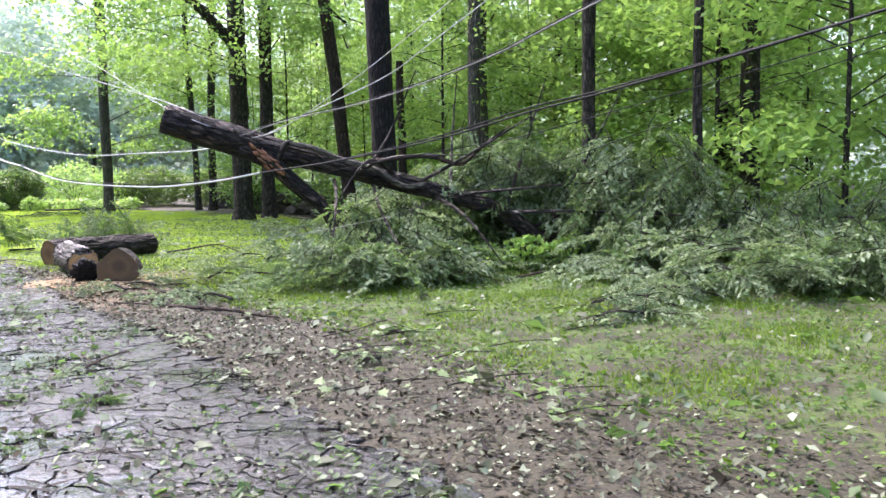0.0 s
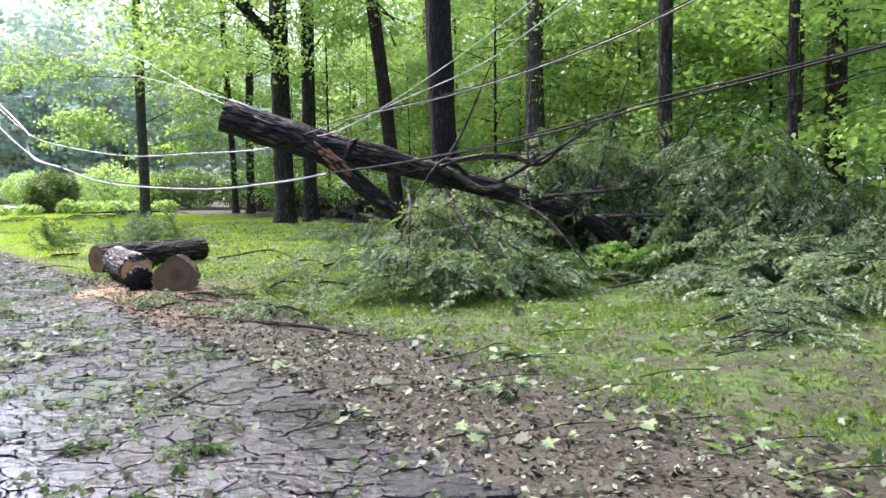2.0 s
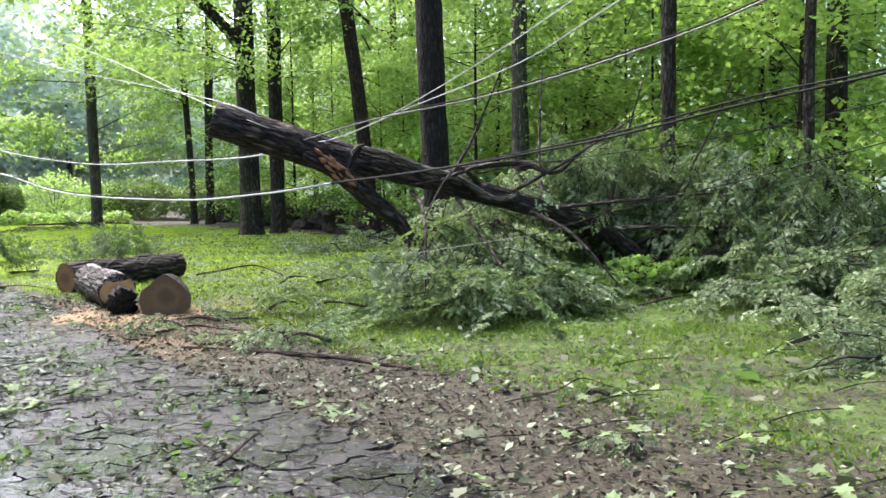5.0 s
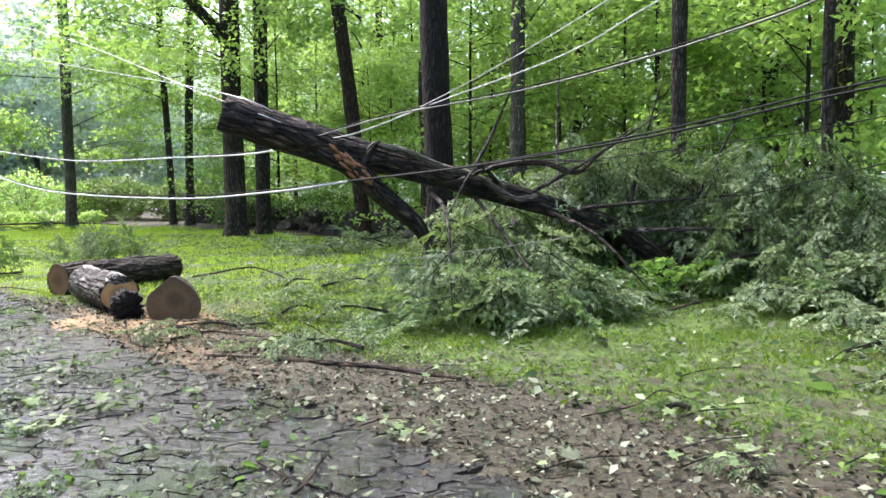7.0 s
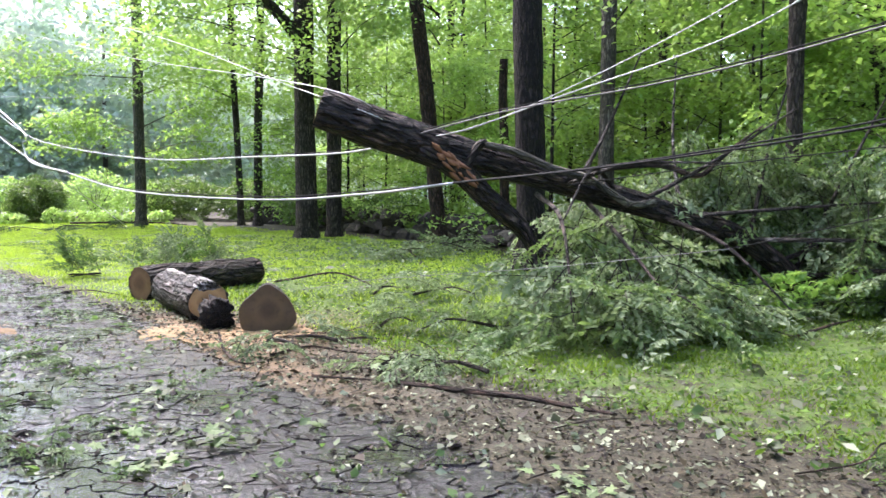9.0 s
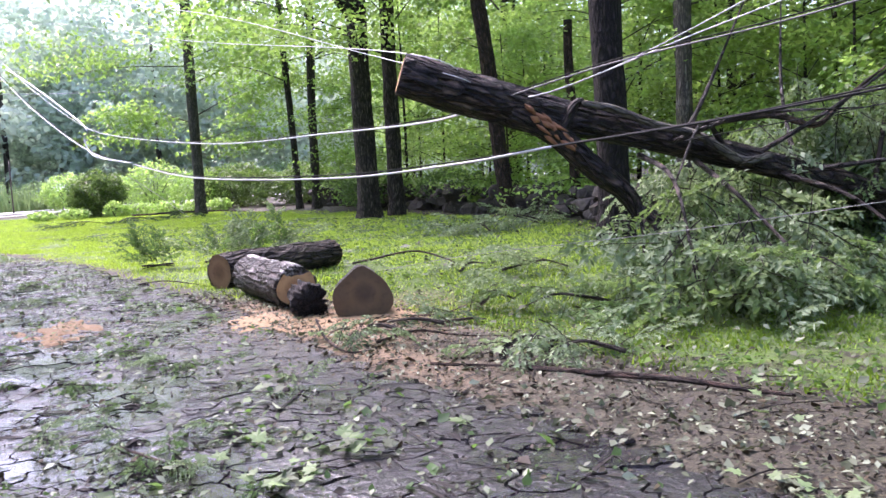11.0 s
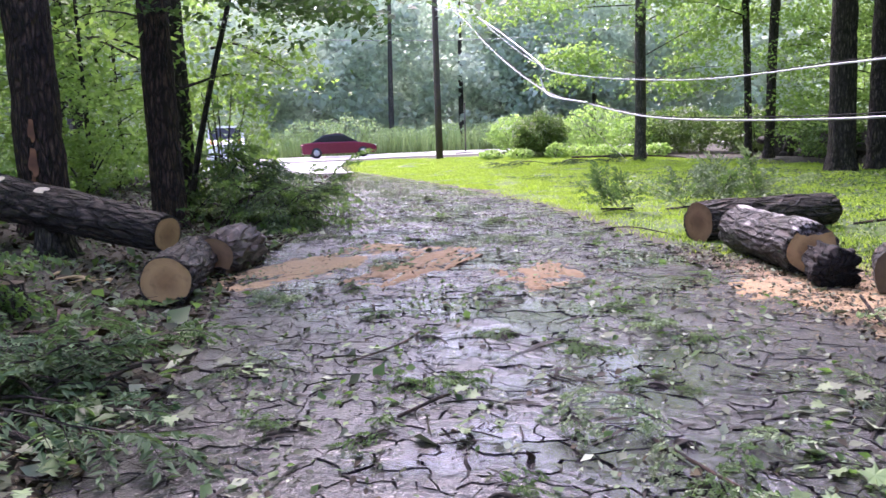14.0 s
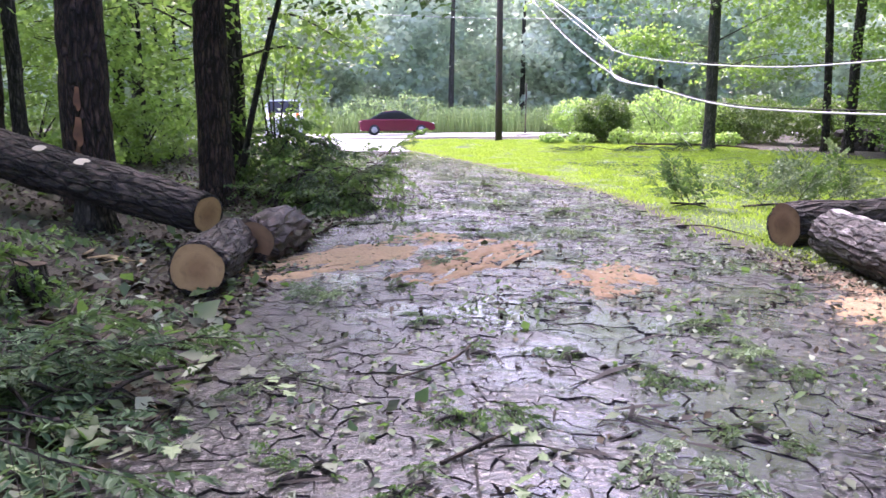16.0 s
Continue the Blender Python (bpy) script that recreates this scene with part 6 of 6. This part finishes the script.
# ---- sawdust heaps ----
def dust_heap(x, y, rx, ry, turn, h, mat, label, seed):
    n, m = 60, 36
    v, f = [], []
    for i in range(n + 1):
        for j in range(m + 1):
            u, w = 2 * i / n - 1, 2 * j / m - 1
            d = math.hypot(u, w)
            edge = 0.9 - d + 0.95 * noise.noise(Vector((u * 2.6, w * 2.6, seed * 5.5))) + 0.8 * noise.noise(Vector((u * 8, w * 8, seed)))
            v.append((u * rx, w * ry, -0.02 + h * max(-0.5, min(1, 0.25 + edge * 1.6)) + 0.008 * noise.noise(Vector((u * 20, w * 20, seed)))))
    for i in range(n):
        for j in range(m):
            a = i * (m + 1) + j
            f.append((a, a + m + 1, a + m + 2, a + 1))
    ob = new("sawdust_patch", mesh_of("sawdust_patch", v, f, mat, True))
    ob.matrix_basis = pose(x, y, max(gz(x, y), 0.0) + 0.004, 0, 0, turn)
    tagged(ob, label, "sawdust", "sawdust patches")


dust_heap(-5.0, 14.9, 1.5, 0.62, 62, 0.035, SAWDUST, "damp golden sawdust strewn over the asphalt", 1)
dust_heap(-3.88, 14.75, 1.25, 0.42, 75, 0.035, SAWDUST_RED, "damp reddish sawdust line on the asphalt", 2)
dust_heap(-2.6, 14.1, 0.85, 0.38, 105, 0.03, SAWDUST_RED, "damp reddish sawdust on the asphalt", 3)
dust_heap(0.0, 12.95, 0.7, 0.4, 10, 0.02, SAWDUST, "sawdust at the foot of the sawn logs", 4)
dust_heap(-0.75, 13.3, 0.5, 0.3, 80, 0.028, SAWDUST, "sawdust at the foot of the sawn logs", 6)


def sawdust_flecks():
    rng = np.random.default_rng(71)
    spots = ((-5.1, 14.9, 0.9, 0.7), (-3.9, 14.8, 0.45, 0.9), (-2.6, 14.1, 0.4, 0.6), (0.1, 13.0, 0.8, 0.6), (-0.7, 13.3, 0.5, 0.6), (0.8, 13.5, 0.4, 0.4), (0.1, 12.7, 0.7, 0.5), (0.2, 11.3, 0.9, 0.6), (-4.9, 14.0, 0.8, 0.9))
    pts = np.concatenate([np.stack([rng.normal(x, sx, 1400), rng.normal(y, sy, 1400)], 1) for x, y, sx, sy in spots])
    z = np.maximum(ground_z(pts[:, 0], pts[:, 1]), 0.0) + 0.006
    v, t = leaf_set(np.stack([pts[:, 0], pts[:, 1], z], 1), 0.015, 0.3, 0, 0.6, None, rng)
    tagged(new("sawdust_flecks", tri_mesh("sawdust_flecks", v, t, CHIP)), "pale sawdust flecks and chips scattered on the ground", "sawdust", kind="stuff")


sawdust_flecks()


# ---- leaf litter and turf ----
def litter(name, label, n, sampler, size, mat, seed, lift=0.012):
    rng = np.random.default_rng(seed)
    x, y = sampler(rng, n)
    on_road = (x < edge_right(y)) & (x > edge_left(y))
    z = np.where(on_road, 0.16 * smoothstep(34, 50, y), ground_z(x, y)) + lift
    v, t = leaf_set(np.stack([x, y, z], 1), size * np.random.default_rng(seed).lognormal(0, 0.42, n), 0.42, 0.0, 0.62, None, rng)
    tagged(new(name, tri_mesh(name, v, t, mat)), label, "leaf litter", kind="stuff")


def on_lane(rng, n):
    y = -2 + 36 * rng.uniform(0, 1, n) ** 1.5
    u = rng.uniform(0, 1, n)
    return edge_left(y) * (1 - u) + edge_right(y) * u, y


def in_drifts(rng, n):
    """Places on the lane where the storm heaped its leaves."""
    x, y = on_lane(rng, n * 3)
    heap = np.array([noise.noise(Vector((a * 1.3, b * 0.9, 8))) + 0.5 * noise.noise(Vector((a * 4, b * 3, 2))) for a, b in zip(x, y)])
    best = np.argsort(-heap + rng.normal(0, 0.25, len(x)))[:n]
    return x[best], y[best]


def on_verge(rng, n):
    y = -6 + 22 * rng.uniform(0, 1, n)
    return edge_right(y) + np.abs(rng.normal(0.9, 0.8, n)), y


def on_lawn(rng, n):
    y = -6 + 38 * rng.uniform(0, 1, n) ** 1.25
    return edge_right(y) + 1 + 0.06 * y + rng.uniform(0, 8.5, n), y


def on_bank(rng, n):
    y = -6 + 37 * rng.uniform(0, 1, n)
    return edge_left(y) - rng.exponential(3.0, n), y


litter("lane_leaves", "torn pale green leaves strewn over the wet lane", 6000, on_lane, 0.034, LEAF_FALLEN, 1)
litter("lane_leaf_drifts", "torn pale leaves drifted together on the wet lane", 8000, in_drifts, 0.036, LEAF_FALLEN, 10, 0.016)
litter("lane_dark_drifts", "dark wet leaf shreds drifted together on the lane", 7500, in_drifts, 0.04, LEAF_DARK, 11, 0.014)
litter("lane_leaf_scraps", "small dark leaf scraps on the wet lane", 9000, on_lane, 0.03, LEAF_BROWN, 2)
litter("verge_leaves", "pale leaves on the bare soil", 10500, on_verge, 0.034, LEAF_FALLEN, 3, 0.02)
litter("verge_brown_leaves", "old brown leaves on the bare soil", 23000, on_verge, 0.027, LEAF_BROWN, 4, 0.015)
litter("lawn_leaves", "torn pale leaves on the lawn", 4800, on_lawn, 0.055, LEAF_FALLEN, 5, 0.055)
litter("lawn_weeds", "broad-leaved weeds in the lawn", 9000, on_lawn, 0.05, LEAF_DARK, 9, 0.045)
litter("lawn_clover", "low clover in the lawn", 66000, on_lawn, 0.036, LEAF_CLOVER, 12, 0.03)
litter("bank_leaves", "brown leaves of the wooded bank", 34000, on_bank, 0.065, LEAF_BROWN, 6, 0.02)
litter("bank_green_leaves", "fresh leaves on the wooded bank", 7000, on_bank, 0.075, LEAF_FALLEN, 7, 0.03)
litter("bank_weeds", "low green weeds of the wooded bank", 5500, on_bank, 0.075, LEAF_DARK, 8, 0.08)


def small_sticks(name, label, n, sampler, seed):
    rng = np.random.default_rng(seed)
    x, y = sampler(rng, n)
    on_road = (x < edge_right(y)) & (x > edge_left(y))
    z = np.where(on_road, 0.16 * smoothstep(34, 50, y), ground_z(x, y)) + 0.008
    a, ln = rng.uniform(0, 6.28, n), rng.lognormal(-2.3, 0.5, n)
    d = np.stack([np.cos(a), np.sin(a), rng.normal(0, 0.05, n)], 1) * ln[:, None]
    s = np.stack([-np.sin(a), np.cos(a), np.zeros(n)], 1) * rng.uniform(0.002, 0.005, n)[:, None]
    p = np.stack([x, y, z], 1)
    up = np.array((0, 0, 0.006))
    bow = s * rng.normal(0, 3, n)[:, None]
    v = np.stack([p - d - s, p - d + s, p + bow + up, p + d + s, p + d - s], 1).reshape(-1, 3)
    i = np.arange(n)[:, None] * 5
    t = np.concatenate([i + [0, 1, 2], i + [2, 3, 4], i + [0, 2, 4], i + [1, 3, 2]])
    tagged(new(name, tri_mesh(name, v, t, BARK)), label, "twigs", kind="stuff")


small_sticks("lane_sticks", "small broken twigs on the wet lane", 1800, on_lane, 81)
small_sticks("verge_sticks", "small broken twigs on the bare soil", 900, on_verge, 82)
small_sticks("bank_sticks", "small broken twigs on the wooded bank", 1600, on_bank, 83)


def turf():
    rng = np.random.default_rng(51)
    n = 470000
    y = -3.0 + 53 * rng.uniform(0, 1, n) ** 1.4
    x = edge_right(y) + rng.uniform(0, 15, n)
    patch = np.array([noise.noise(Vector((a * 1.1, b * 1.1, 5))) for a, b in zip(x, y)])
    keep = lawn_cover(x, y) * (0.58 + 0.85 * patch + 0.3 * smoothstep(7, 13, y)) > rng.uniform(0.05, 0.95, n)
    x, y = x[keep], y[keep]
    n = len(x)
    b = np.stack([x, y, ground_z(x, y) - 0.01], 1)
    a = rng.uniform(0, 6.28, n)
    w = rng.uniform(0.004, 0.009, n) * (1 + 0.045 * y)
    s = np.stack([np.cos(a), np.sin(a), np.zeros(n)], 1) * w[:, None]
    h = rng.uniform(0.025, 0.07, n) * (1 + 0.9 * np.clip(patch[keep], -0.4, 0.7))
    top = b + np.stack([rng.normal(0, 0.035, n), rng.normal(0, 0.035, n), h], 1)
    v = np.stack([b - s, b + s, top], 1)
    # more of the blades take the light-brightened grass farther out
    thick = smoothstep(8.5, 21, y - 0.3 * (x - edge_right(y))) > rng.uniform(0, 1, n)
    for name, label, mat, pick in (("lawn_grass", "wet green mown grass with worn patches", GRASS, ~thick), ("thick_lawn_grass", "thick mown grass, open light put into its bright colour", GRASS_THICK_LIT, thick)):
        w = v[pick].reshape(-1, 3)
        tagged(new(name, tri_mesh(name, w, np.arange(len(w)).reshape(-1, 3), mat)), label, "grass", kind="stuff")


turf()


# ---- cracked plates of the lane's asphalt ----
def asphalt_plates():
    rng = np.random.default_rng(61)
    size = 0.215
    dv = size * 0.75
    rows, cols = int(25.0 / dv), int(5.0 / size) + 3
    corner = {}

    def corner_at(key):
        if key not in corner:
            corner[key] = np.array(key) / 1000.0 + rng.normal(0, 0.06, 2)
        return corner[key]

    edges = {}

    def edge_line(ka, kb):
        """Points of a shared crack and its half width."""
        key = (min(ka, kb), max(ka, kb))
        if key not in edges:
            a, b = corner_at(key[0]), corner_at(key[1])
            n = np.array((-(b - a)[1], (b - a)[0]))
            mids = [a + (b - a) * t + n * rng.normal(0, 0.12) for t in (0.33, 0.67)]
            wide = 0.012 if 0.5 * (a[1] + b[1]) < 11 else 0.0075
            gap = 0.0006 if rng.uniform() < 0.2 else rng.uniform(0.0012, wide)
            edges[key] = (mids, gap)
        mids, gap = edges[key]
        return (mids if key[0] == ka else mids[::-1]), gap

    near, rest_v, rest_f = [], [], []
    for r in range(rows):
        for c in range(cols):
            cx, cy = (c + 0.5 * (r % 2)) * size, -1.0 + r * dv
            keys = []
            for k in range(6):
                a = math.radians(60 * k + 30)
                keys.append((int(round((cx + math.cos(a) * size / 1.732) * 1000 / 5) * 5), int(round((cy + math.sin(a) * size / 1.732 * 0.866) * 1000 / 5) * 5)))
            keys = [snap(k, corner) for k in keys]
            pts = []
            centre = np.mean([corner_at(k) for k in keys], 0)
            for k in range(6):
                mids, gap = edge_line(keys[k], keys[(k + 1) % 6])
                g = 1 - gap / (size * 0.5)
                pts += [centre + (p - centre) * g for p in (corner_at(keys[k]), *mids)]
            out = []
            for u, w in pts:
                f = u / 5.0
                xl, xr = float(edge_left(w)) - 0.08, float(edge_right(w)) + 0.08
                out.append((xl + (xr - xl) * f, w))
            if not (0.0 <= centre[0] / 5.0 <= 1.0):
                continue
            tilt = rng.normal(0, 0.012, 2)
            ox, oy = np.mean(out, 0)
            n = len(out)
            lift = rng.normal(0, 0.0022)
            top = [(x - ox, y - oy, lift + (x - ox) * tilt[0] + (y - oy) * tilt[1]) for x, y in out]
            low = [(x * 0.995, y * 0.995, -0.022) for x, y, _ in top]
            v = top + low
            f = [tuple(range(n))] + [(k + n, (k + 1) % n + n, (k + 1) % n, k) for k in range(n)]
            if 6.0 < oy < 11.4 and len(near) < 300 and -3.6 < ox < 0.9:
                near.append((v, f, ox, oy))
            else:
                b = len(rest_v)
                rest_v += [(x + ox, y + oy, z) for x, y, z in v]
                rest_f += [tuple(i + b for i in q) for q in f]
    for v, f, ox, oy in near:
        part("asphalt_plate", add_rut(mesh_of("asphalt_plate", v, f, ASPHALT), ox, oy), road, "", pose(ox, oy, 0))
    ob = part("asphalt_plates", add_rut(mesh_of("asphalt_plates", rest_v, rest_f, ASPHALT)), road)
    ob["kind"] = "stuff"


def snap(key, known):
    for dx in (0, -5, 5, -10, 10):
        for dy in (0, -5, 5, -10, 10):
            k = (key[0] + dx, key[1] + dy)
            if k in known:
                return k
    known[key] = np.array(key) / 1000.0 + RNG.normal(0, 0.05, 2)
    return key


asphalt_plates()
